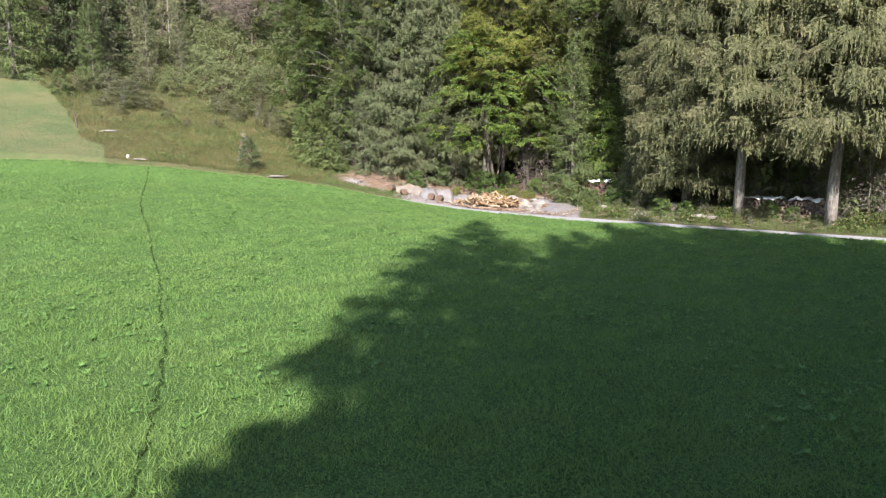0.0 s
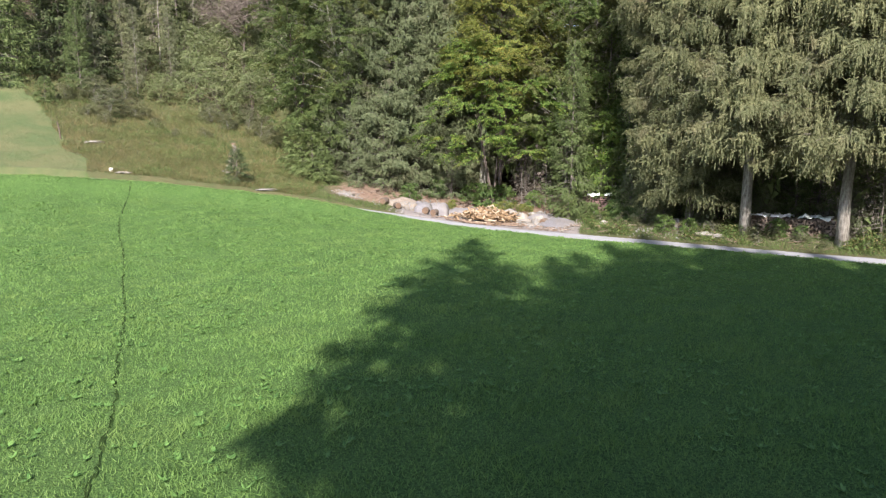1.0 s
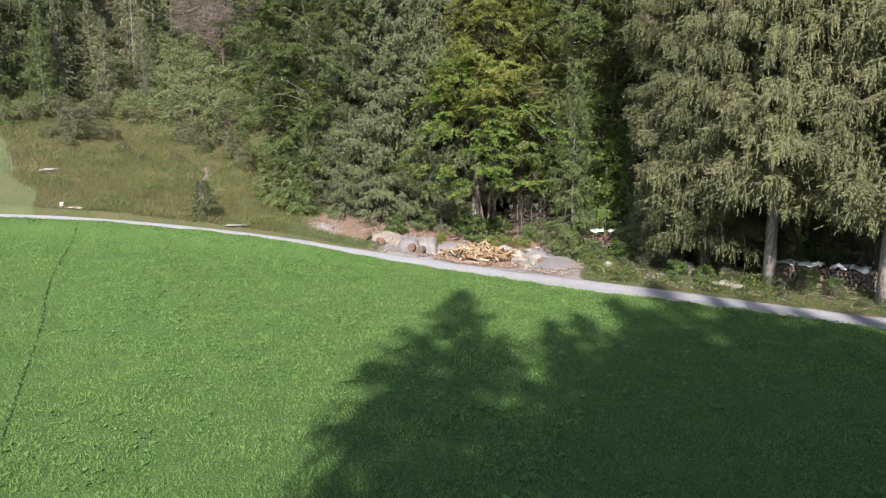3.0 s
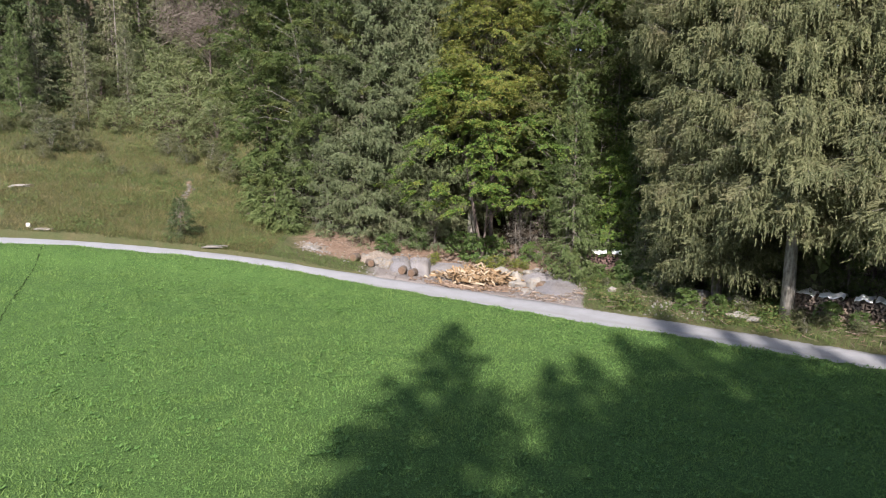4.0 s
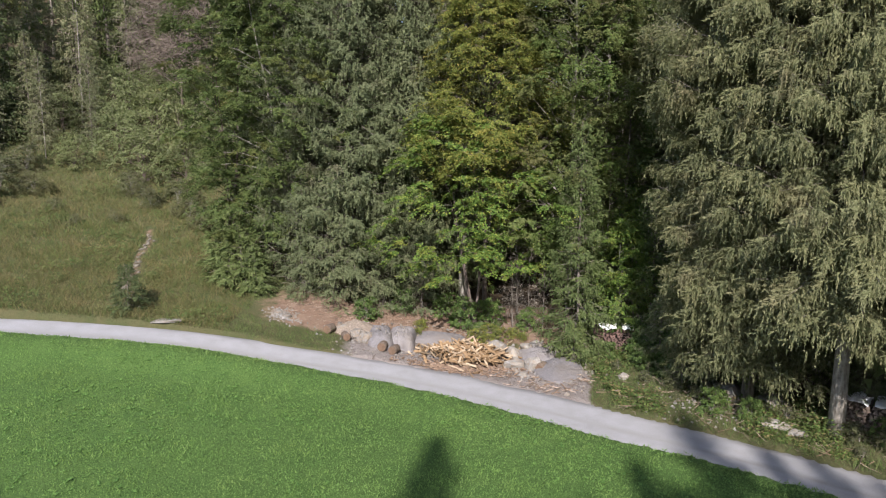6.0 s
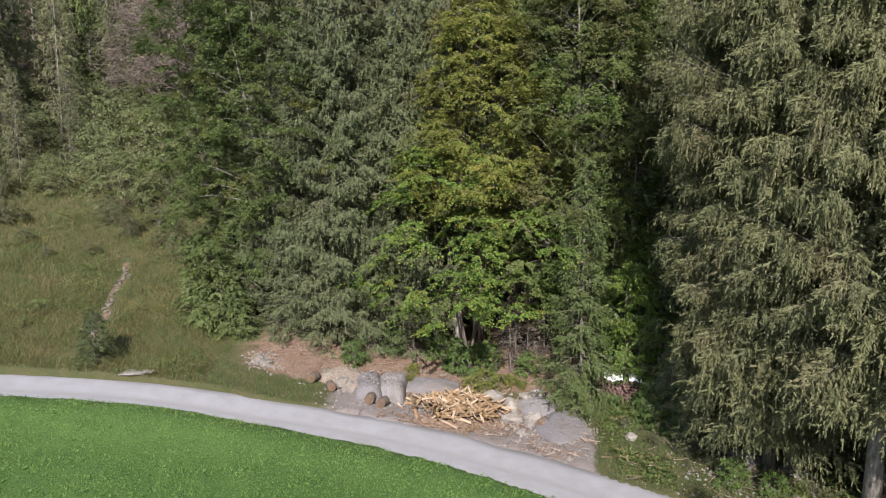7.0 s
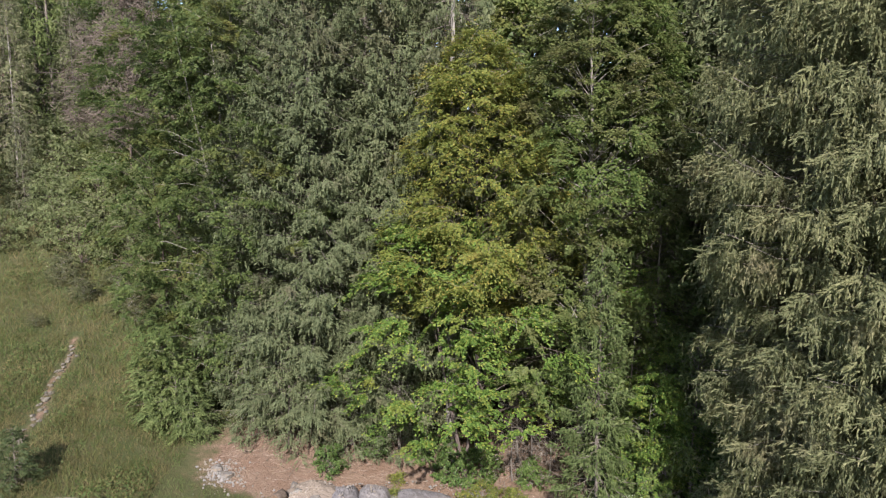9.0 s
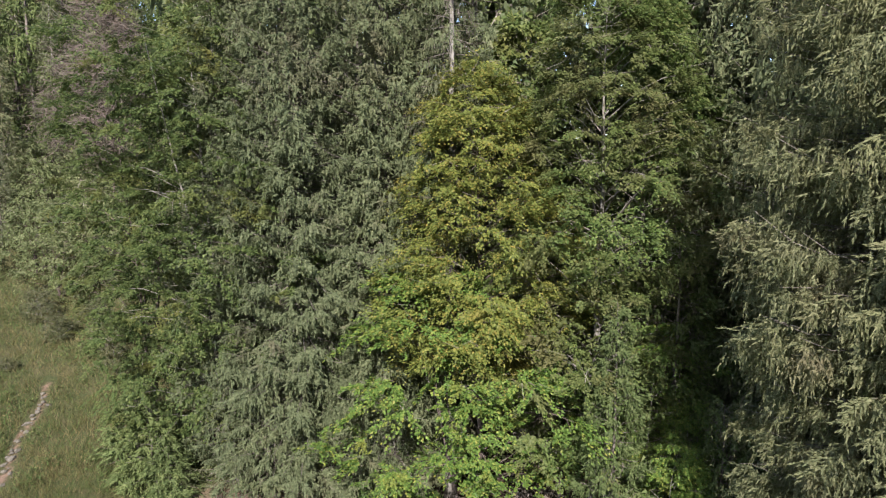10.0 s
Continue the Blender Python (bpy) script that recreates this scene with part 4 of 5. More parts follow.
for i, (x, y, s) in enumerate(((-33.0, 60.0, 0.75), (-30.5, 61.5, 0.85), (-28.3, 60.0, 0.6), (-27.0, 64.5, 0.9), (-31.5, 65.5, 0.95), (-35.5, 62.5, 0.9), (-29.0, 68.0, 0.95), (-25.5, 69.5, 0.85), (-33.5, 70.0, 1.0),
                               (-26.5, 58.5, 0.5), (-23.5, 73.0, 0.9), (-37.0, 68.0, 1.0), (-29.8, 58.0, 0.6), (-34.5, 57.8, 0.7), (-25.0, 62.0, 0.55))):
    plant("thin_spruce", (pale_a, pale_b)[i % 2], x, y, i * 71, s, "thin pale spruce with sparse boughs on the hillside", "spruce", "thin spruces of the hillside")

# the trees behind the meadow whose shade lies on it
shade_mesh = spruce_meshes("meadow_spruce", 64, 30.0, 4.0, 5.6, 230, 150, 0.8, 0.5, SPRUCE_MID, 0.3, knots=3, taper=0.95, cap=3.2, strand=1, fine_top=0.5, least=0.4, most=1.3, sag_most=0.45)
shade_rest = spruce_meshes("meadow_spruce_rest", 63, 30.0, 4.0, 5.6, 150, 90, 1.0, 0.6, SPRUCE_MID, 0.3, knots=3, taper=1.0, cap=4.2, strand=1, least=0.35, most=1.3, sag_most=0.45)
for tip_x, tip_y, h in ((1.9, 32.8, 30.0), (8.05, 31.0, 29.0), (4.7, 27.6, 26.5), (6.0, 28.4, 27.5), (8.9, 29.4, 28.0), (10.65, 34.7, 32.0), (12.3, 31.8, 30.0), (13.6, 31.1, 29.5), (14.9, 29.7, 28.5), (16.6, 28.6, 27.5), (19.6, 26.6, 26.0), (23.5, 26.0, 27.0), (28.0, 25.0, 28.0), (6.3, 24.5, 26.0), (11.0, 24.0, 26.0), (14.5, 23.0, 25.0), (18.0, 21.0, 25.0)):
    far = h * cot_el
    plant("spruce_tree", shade_mesh if tip_x < 15 and tip_y > 26 else shade_rest, tip_x - shade_way.x * far, tip_y - shade_way.y * far, tip_x * 47, h / 30.0, "tall unseen spruce that keeps light off the meadow", "spruce", "spruces behind the meadow")

# unseen row added to the south, to hold sky light off the shaded meadow
for i in range(12):
    plant("spruce_tree", sky_block_spruce, 5.0 + 3.4 * i + 1.3 * math.sin(i * 2.1), -19.5 - 4.0 * (i % 3), i * 77, 1.05 + 0.12 * math.sin(i), "tall unseen spruce that keeps light off the meadow", "spruce", "spruces behind the meadow")
# six more out of view to the east, added to block the sky there
for i in range(6):
    plant("spruce_tree", sky_block_spruce, 29.0 + 5.0 * (i % 2), -12.0 + 5.0 * i, i * 53, 1.0 + 0.1 * math.sin(i), "tall unseen spruce that keeps light off the meadow", "spruce", "spruces behind the meadow")

# ---------------------------------------------------------------- shrubs
willow = broadleaf_meshes("willow_shrub", 71, 5.2, 0.2, 2.5, 110, 60, 0.17, WILLOW, BARE_BARK, 0.05, stems=5, spray=0.7, top=0.5)
verge_plant = broadleaf_meshes("verge_plant", 76, 0.75, 0.04, 0.6, 34, 60, 0.075, DULL_LEAF, GREY_BARK, 0.012, stems=5, spray=0.26, top=0.5)
low_plant = broadleaf_meshes("low_plant", 75, 0.8, 0.05, 0.55, 34, 60, 0.085, AUTUMN, GREY_BARK, 0.012, stems=4, spray=0.26, top=0.5)
for x, y, s in ((3.8, 43.0, 0.8), (4.9, 43.0, 0.9), (4.4, 43.5, 0.8), (0.9, 44.2, 0.6), (5.6, 43.3, 0.6), (6.0, 42.9, 0.5), (4.3, 42.7, 0.6), (0.75, 43.4, 0.5), (10.4, 37.2, 0.7), (11.2, 36.4, 0.8), (11.8, 35.8, 0.6), (12.5, 35.4, 0.8), (12.2, 34.4, 0.6), (13.3, 34.5, 0.7), (14.0, 33.3, 0.8),
                (14.6, 33.0, 0.6), (15.5, 31.7, 0.9), (16.1, 31.2, 0.8), (16.9, 30.4, 0.7), (15.2, 31.0, 0.5), (13.2, 33.2, 0.5), (11.0, 35.4, 0.5), (17.4, 29.4, 0.6), (9.6, 38.6, 0.6)):
    if x < 9:
        plant("low_plant", low_plant, x, y, x * 61, s, "low yellow-green plant beside the gravel road", "plant", "low plants by the road")
    else:
        plant("low_plant", verge_plant, x, y, x * 61, 0.8 * s, "low dull green plant on the grass verge", "plant", "low plants by the road")
leafy = broadleaf_meshes("leafy_shrub", 72, 1.9, 0.15, 0.95, 60, 75, 0.12, SHRUB, GREY_BARK, 0.02, stems=4, spray=0.36, top=0.5)
dull = broadleaf_meshes("dull_shrub", 73, 2.1, 0.1, 1.3, 90, 75, 0.085, DULL_LEAF, GREY_BARK, 0.025, stems=6, spray=0.42, top=0.5)
for x, y, s in ((-19.5, 58.5, 0.75), (-16.6, 58.8, 0.75), (-22.0, 60.5, 0.85), (-18.0, 62.5, 0.9), (-20.5, 63.5, 1.0), (-23.5, 64.5, 0.95), (-16.0, 64.5, 0.95),
                (-21.5, 67.0, 1.0), (-18.5, 67.0, 1.0), (-25.5, 66.5, 0.9), (-14.5, 67.5, 0.9), (-22.8, 70.5, 0.9), (-17.0, 71.0, 1.0), (-27.5, 62.5, 0.6), (-24.5, 58.5, 0.5), (-20.0, 70.5, 0.9), (-15.3, 61.5, 0.8),
                (-31.5, 59.5, 0.5), (-29.5, 65.0, 0.7), (-33.0, 64.5, 0.7), (-27.0, 71.5, 0.8)):
    plant("willow_shrub", willow, x, y, x * 31, s, "pale grey-green willow shrub on the bank", "shrub", "willow shrubs")
for x, y, s in ((-26.2, 52.9, 1.1), (-24.6, 53.9, 0.75), (-28.2, 54.6, 0.9), (-22.3, 52.0, 0.4), (-30.0, 53.6, 0.6), (-14.6, 54.0, 0.8), (-13.4, 52.6, 0.7), (-17.5, 54.9, 0.65), (-19.4, 56.4, 0.8), (-25.6, 51.0, 0.45),
                (-27.3, 51.6, 0.4), (-20.0, 50.2, 0.3), (-18.2, 51.6, 0.35), (-28.9, 55.9, 0.8), (-16.2, 56.2, 0.8), (-26.6, 56.4, 0.9)):
    plant("shrub", dull, x, y, x * 57, s, "dull green shrub in dry grass", "shrub", "shrubs on the bank")
for x, y, s in ((-1.9, 44.4, 0.62), (3.3, 44.6, 0.85), (4.4, 44.5, 0.8), (2.3, 45.6, 0.7), (6.5, 44.0, 0.6), (11.2, 39.7, 0.9), (10.75, 39.5, 0.62), (9.5, 39.8, 0.42), (12.0, 38.6, 0.9), (12.5, 37.4, 0.8), (11.6, 42.2, 2.3), (13.2, 41.4, 2.0), (10.9, 44.0, 2.0), (13.4, 39.4, 1.8), (-0.2, 45.8, 0.7),
                (16.3, 31.5, 0.5), (17.1, 30.8, 0.38), (11.9, 34.4, 0.5), (12.9, 33.6, 0.45), (11.4, 37.9, 0.5), (10.8, 38.6, 0.5)):
    plant("shrub", leafy, x, y, x * 91, s, "green leafy shrub in front of the trees", "shrub", "shrubs of the forest edge")

# ---------------------------------------------------------------- things beside the road
def rock_mesh(name, seed, material, detail=2, rough=0.55):
    bm = bmesh.new()
    bmesh.ops.create_icosphere(bm, subdivisions=detail, radius=1.0)
    off = Vector((seed * 3.7, seed * 1.3, seed * 0.7))
    for v in bm.verts:
        k = 1 + rough * noise.noise(v.co * 1.1 + off) + rough * 0.35 * noise.noise(v.co * 2.9 + off)
        v.co *= k
        v.co = Vector([round(c * 2.6) / 2.6 * 0.35 + c * 0.65 for c in v.co])
        v.co.z = max(v.co.z, -0.6)
    return bm_mesh(name, bm, material)


def rest(name, me, x, y, size, turn, label, category, group="", lift=0.0, tilt=0.0):
    ob = new(name, me)
    ob.matrix_world = pose(x, y, land_at(x, y) + lift, tilt, 0, turn) @ Matrix.Diagonal((*size, 1))
    return tagged(ob, label, category, group)


rocks = [rock_mesh("boulder_%s" % k, i + 1, STONE, 2) for i, k in enumerate("abcd")]
grey_rocks = [rock_mesh("grey_boulder_%s" % k, i + 1, GREY_STONE, 2) for i, k in enumerate("abcd")]
for i, (x, y, sx, sy, sz) in enumerate(((6.05, 39.7, 0.42, 0.34, 0.42), (4.7, 41.6, 0.48, 0.4, 0.5), (5.35, 41.2, 0.36, 0.32, 0.38), (5.3, 40.0, 0.5, 0.34, 0.24), (6.1, 41.9, 0.4, 0.3, 0.26), (6.6, 42.2, 0.36, 0.3, 0.22),
                                        (4.1, 43.5, 0.24, 0.2, 0.3), (-2.1, 42.2, 0.42, 0.34, 0.34), (-1.55, 41.7, 0.36, 0.32, 0.4), (-2.9, 42.7, 0.36, 0.34, 0.3), (-6.3, 43.6, 0.3, 0.24, 0.14), (-5.8, 43.2, 0.26, 0.2, 0.12), (9.6, 37.8, 0.28, 0.22, 0.14),
                                        (5.5, 38.9, 0.22, 0.2, 0.14), (-2.6, 42.3, 0.22, 0.2, 0.2), (-1.7, 42.4, 0.24, 0.2, 0.2), (-2.3, 43.0, 0.2, 0.2, 0.26), (-1.9, 41.6, 0.2, 0.18, 0.2), (-3.1, 43.2, 0.2, 0.16, 0.2), (-2.4, 41.9, 0.16, 0.18, 0.16), (13.0, 35.6, 0.7, 0.5, 0.4), (14.2, 34.6, 0.7, 0.45, 0.35))):
    rest("boulder", (grey_rocks if x < 0 else rocks)[i % 4], x, y, (sx, sy, sz), i * 67, "pale limestone boulder beside the road", "boulder", "boulders", lift=sz * 0.35)
for i, (x, y, sx, sy, sz) in enumerate(((13.55, 33.1, 0.62, 0.3, 0.15), (13.95, 32.45, 0.28, 0.22, 0.16), (-10.6, 40.35, 0.7, 0.28, 0.08))):
    rest("stone_slab", rocks[(i + 1) % 4], x, y, (sx, sy, sz), -20 + i * 13, "flat whitish stone slab lying on the verge", "stone", "stone slabs", lift=sz * 0.4)


def heap(name, seed, x, y, rx, ry, h, turn, label, power=2.6, material=GRAVEL, square=0.0):
    """A heap of gravel: a steep-sided, uneven mound."""
    n, k = 56, 22
    v = [(0, 0, h)]
    for j in range(1, k + 1):
        q = j / k
        for i in range(n):
            a = 2 * math.pi * i / n
            w = 1 + (1 - square) * 0.10 * math.sin(2 * a + seed) + 0.05 * math.sin(5 * a + 2 * seed)
            w *= 1 + square * ((math.cos(a) ** 4 + math.sin(a) ** 4) ** -0.25 - 1)
            px, py = rx * q * w * math.cos(a), ry * q * w * math.sin(a)
            pz = h * (1 - q ** power) + h * (1 - q * 0.5) * (0.16 * noise.noise(Vector((px * 1.6 + seed, py * 1.6, 0.3))) + 0.09 * noise.noise(Vector((px * 4.5 + seed, py * 4.5, 0.3))) + 0.10 * noise.noise(Vector((px * 11, py * 11, seed))))
            v.append((px, py, pz - (0.12 if j == k else 0)))
    f = [(0, 1 + i, 1 + (i + 1) % n) for i in range(n)]
    for j in range(k - 1):
        for i in range(n):
            a, b = 1 + j * n + i, 1 + j * n + (i + 1) % n
            f += [(a, a + n, b + n), (a, b + n, b)]
    s = Soup()
    s.add(v, f)
    ob = new(name, s.mesh(name, [material]))
    ob.matrix_world = pose(x, y, land_at(x, y) - 0.03, 0, 0, turn)
    return tagged(ob, label, "gravel heap", "gravel heaps")


GREY_HEAP = "heap of grey gravel tipped beside the road"
heap("gravel_heap", 1, -1.0, 42.35, 0.66, 1.3, 0.54, 8, GREY_HEAP, 6.0, square=1.5)
heap("gravel_heap", 6, 0.05, 42.6, 0.64, 1.35, 0.56, -3, GREY_HEAP, 7.0, square=1.7)
heap("gravel_heap", 2, -2.35, 42.9, 1.2, 0.95, 0.55, 10, "brownish heap of gravel and earth", 2.2, EARTH)
heap("gravel_heap", 3, 1.7, 43.3, 1.5, 0.9, 0.30, -5, GREY_HEAP, 3.0, square=0.6)
heap("gravel_heap", 4, 7.3, 39.6, 1.25, 1.6, 0.38, -25, GREY_HEAP, 2.0)
heap("gravel_heap", 5, 6.6, 41.2, 1.1, 1.2, 0.34, 30, "heap of gravel and broken stones", 2.2)


def log_thing(x, y, z, length, radius, turn, tilt, label, cut=LOG_END):
    """A sawn log: barked stem, and two sawn ends set a little proud."""
    e = new("log")
    e.matrix_world = pose(x, y, z, 0, 0, turn) @ pose(0, 0, 0, 0, tilt, 0)
    s = Soup()
    zz = np.linspace(-length / 2, length / 2, 6)
    s.add(*tube(np.column_stack([zz, 0.015 * np.sin(zz * 5), 0.02 * np.cos(zz * 3)]), radius * (1 + 0.04 * np.sin(np.arange(6) * 2.1)), 14))
    part("stem", s.mesh("log_stem", [DARK_BARK], True), e)
    for end in (-1, 1):
        c = Soup()
        c.add(*tube(np.array([(end * (length / 2 - 0.02), 0, 0), (end * (length / 2 + 0.012), 0, 0)]), np.array([radius * 0.93, radius * 0.9]), 14))
        part("sawn_end", c.mesh("log_end", [cut]), e, "pale sawn end")
    return tagged(e, label, "log", "logs by the gravel")


for x, y, length, radius, turn in ((-3.45, 42.2, 0.45, 0.22, 60), (-2.6, 41.7, 0.5, 0.19, 110), (-0.75, 40.85, 0.42, 0.215, 75), (-0.2, 40.65, 0.46, 0.205, 62), (6.45, 39.5, 0.5, 0.2, 50)):
    log_thing(x, y, land_at(x, y) + radius * 0.95, length, radius, turn, 0, "short thick sawn log with dark bark")


def split_piece(name, seed, length, a, b, material):
    """A split stick: a wedge with uneven ends."""
    r = random.Random(seed)
    bm = bmesh.new()
    ring = [(-a, -b), (a, -b * 0.7), (a * 0.25, b)]
    ends = []
    for end in (-1, 1):
        ends.append([bm.verts.new((end * length / 2 * r.uniform(0.92, 1.0), p * r.uniform(0.8, 1.1), q * r.uniform(0.8, 1.1))) for p, q in ring])
    middle = [bm.verts.new((r.uniform(-0.1, 0.1) * length, p * 1.08 + r.uniform(-0.3, 0.3) * a, q * 1.08 + r.uniform(-0.25, 0.25) * b)) for p, q in ring]
    for lo, hi in ((ends[0], middle), (middle, ends[1])):
        for k in range(3):
            bm.faces.new((lo[k], hi[k], hi[(k + 1) % 3], lo[(k + 1) % 3]))
    bm.faces.new(ends[0])
    bm.faces.new(ends[1][::-1])
    bmesh.ops.recalc_face_normals(bm, faces=bm.faces)
    return bm_mesh(name, bm, material)


sticks = [split_piece("split_stick_%s" % k, i, 1.0, 0.055, 0.05, WOOD_CUT if i % 4 else WOOD_PALE) for i, k in enumerate("abcdef")]
firewood = new("firewood_heap")
firewood.location = (3.1, 41.1, land_at(3.1, 41.1))
tagged(firewood, "loose heap of fresh yellow split firewood", "firewood")
rf = random.Random(4)
for i in range(300):
    u, v = rf.gauss(0, 0.42), rf.gauss(0, 0.42)
    q = min(1.0, math.hypot(u, v))
    x, y = 2.45 * u, 1.6 * v - 0.15
    top = 0.80 * (1 - q) ** 0.8
    z = land_at(3.1 + x, 41.1 + y) - land_at(3.1, 41.1) + 0.05 + top * rf.uniform(0.55, 1.0)
    ob = part("split_stick", sticks[rf.randrange(6)], firewood)
    size = rf.uniform(0.6, 1.15)
    ob.matrix_local = pose(x, y, z, rf.uniform(-180, 180), rf.gauss(0, 22) * (0.4 + top), rf.uniform(0, 180) if rf.random() < 0.45 else rf.gauss(100, 30)) @ Matrix.Diagonal((size, rf.uniform(0.45, 1.0), rf.uniform(0.45, 1.0), 1))

# bark and broken pieces strewn at the foot of the heap
strewn = Soup()
rs = np.random.default_rng(15)
for _ in range(420):
    x, y = rs.normal(3.6, 1.9), rs.normal(39.6, 0.55)
    if rs.uniform() < 0.3:
        x, y = rs.normal(6.6, 0.9), rs.normal(37.9, 0.5)
    if road_offset(x, y) < ROAD_HALF + 0.45:
        continue
    a, ln, wd = rs.uniform(0, 6.28), rs.uniform(0.1, 0.6), rs.uniform(0.015, 0.05)
    p = np.array([x, y, land_at(x, y) + rs.uniform(0.02, 0.06)])
    w = np.array([math.cos(a), math.sin(a), rs.normal(0, 0.08)]) * ln / 2
    strewn.add(*tube(np.array([p - w, p, p + w]) + rs.normal(0, 0.01, (3, 3)), np.array([wd, wd * 1.1, wd * 0.6]) / 2, 4), int(rs.integers(0, 3)))
for _ in range(700):
    x, y = rs.normal(2.9, 1.1), rs.normal(39.75, 0.4)
    if road_offset(x, y) < ROAD_HALF + 0.45:
        continue
    a, ln, wd = rs.uniform(0, 6.28), rs.uniform(0.08, 0.35), rs.uniform(0.03, 0.07)
    p = np.array([x, y, land_at(x, y) + rs.uniform(0.02, 0.07)])
    w = np.array([math.cos(a), math.sin(a), rs.normal(0, 0.1)]) * ln / 2
    strewn.add(*tube(np.array([p - w, p, p + w]) + rs.normal(0, 0.01, (3, 3)), np.array([wd, wd * 1.1, wd * 0.6]) / 2, 4), 2)
for _ in range(1300):
    x, y = rs.uniform(-6.5, 8.5), rs.normal(44.7, 0.9)
    a, ln, wd = rs.uniform(0, 6.28), rs.uniform(0.1, 0.7), rs.uniform(0.008, 0.022)
    p = np.array([x, y, land_at(x, y) + rs.uniform(0.01, 0.05)])
    w = np.array([math.cos(a), math.sin(a), rs.normal(0, 0.12)]) * ln / 2
    strewn.add(*tube(np.array([p - w, p, p + w]) + rs.normal(0, 0.01, (3, 3)), np.array([wd, wd, wd * 0.5]) / 2, 3), int(rs.choice([0, 1, 2], p=(0.5, 0.2, 0.3))))
for _ in range(240):
    x = rs.uniform(8.8, 17.5)
    y = float(np.interp(x, ROAD_MID[:, 0], ROAD_MID[:, 1])) + 1.4 + rs.uniform(0.3, 3.6) * 1.2
    a, ln, wd = rs.uniform(0, 6.28), rs.uniform(0.15, 0.9), rs.uniform(0.01, 0.03)
    p = np.array([x, y, land_at(x, y) + rs.uniform(0.03, 0.22)])
    w = np.array([math.cos(a), math.sin(a), rs.normal(0, 0.18)]) * ln / 2
    strewn.add(*tube(np.array([p - w, p, p + w]) + rs.normal(0, 0.03, (3, 3)), np.array([wd, wd, wd * 0.5]) / 2, 3), int(rs.integers(0, 3)))
tagged(new("bark_litter", strewn.mesh("bark_litter", [WOOD_GREY, DARK_BARK, BARK_STRIP])), "strewn bark strips and broken wood on gravel", "bark", kind="stuff")


def stack(x, y, turn, length, height, depth, seed, label, cover_pieces, timber):
    """A stack of firewood, its ends to the road, with white sheeting on top."""
    e = new("wood_stack")
    e.matrix_world = pose(x, y, land_at(x, y), 0, 0, turn)
    r = random.Random(seed)
    pieces = [split_piece("stacked_%s_%d" % (seed, k), seed * 10 + k, depth, 0.085, 0.075, timber) for k in range(4)]
    z = 0.08
    row = 0
    while z < height:
        px = -length / 2 + (0.08 if row % 2 else 0.0)
        while px < length / 2:
            ob = part("stacked_log", pieces[r.randrange(4)], e)
            ob.matrix_local = pose(px, r.gauss(0, 0.05), z + r.gauss(0, 0.012), 0, 0, 90) @ pose(0, 0, 0, r.uniform(-180, 180), 0, 0)
            px += r.uniform(0.13, 0.18)
        z += 0.125
        row += 1
    tagged(e, label, "wood stack", "wood stacks")
    for cx, cw in cover_pieces:
        n, k = 16, 8
        v = []
        for i in range(n + 1):
            for j in range(k + 1):
                a, b = (i / n - 0.5) * cw, (j / k - 0.5) * (depth + 0.12)
                fall = max(0.0, abs(b) - depth / 2) * 1.3
                v.append((cx + a + 0.04 * noise.noise(Vector((b * 3, seed, cx))), b, height + 0.10 - fall + 0.16 * noise.noise(Vector((a * 3.1 + cx, b * 2.3, seed))) + 0.07 * noise.noise(Vector((a * 8, b * 8, cx)))))
        f = [(i * (k + 1) + j, (i + 1) * (k + 1) + j, (i + 1) * (k + 1) + j + 1, i * (k + 1) + j + 1) for i in range(n) for j in range(k)]
        me = bpy.data.meshes.new("sheet")
        me.from_pydata(v, [], f)
        me.materials.append(SHEET)
        me.polygons.foreach_set("use_smooth", np.ones(len(f), bool))
        ob = new("white_sheet", me)
        ob.matrix_world = e.matrix_world.copy()
        th = ob.modifiers.new("thickness", "SOLIDIFY")
        th.thickness = 0.012
        tagged(ob, "crumpled white plastic sheet over stacked wood", "sheet", "white sheets")


stack(17.4, 32.0, -42, 4.0, 0.92, 0.9, 3, "long stack of weathered firewood between spruce trunks", ((-1.55, 0.8), (-0.55, 0.9), (0.5, 0.6), (1.25, 0.7)), WOOD_GREY)
stack(10.1, 40.7, -12, 2.0, 1.05, 0.9, 5, "dark stack of brushwood under white sheeting", ((-0.45, 0.75), (0.45, 0.5)), BRUSH)

# rubble round the heaps
rubble = Soup()
rr = np.random.default_rng(25)
cube = np.array([(1, 0, 0), (-1, 0, 0), (0, 1, 0), (0, -1, 0), (0, 0, 1), (0, 0, -1)], float)
cube_faces = np.array([(0, 2, 4), (2, 1, 4), (1, 3, 4), (3, 0, 4), (2, 0, 5), (1, 2, 5), (3, 1, 5), (0, 3, 5)])
for k in range(1800):
    cx, cy, spread = ((6.6, 40.4, 1.0), (1.0, 41.6, 2.6), (-6.0, 43.3, 0.4), (7.2, 38.8, 0.8), (12.2, 34.8, 1.5))[k % 5]
    x, y = rr.normal(cx, spread), rr.normal(cy, min(spread, 0.9))
    if road_offset(x, y) < ROAD_HALF + 0.45:
        continue
    size = rr.uniform(0.015, 0.085) * (1.5 if k % 5 == 0 else 1.0)
    rubble.add(cube * size * rr.uniform(0.5, 1.3, (6, 1)) + np.array([x, y, land_at(x, y) + size * 0.3]), cube_faces)
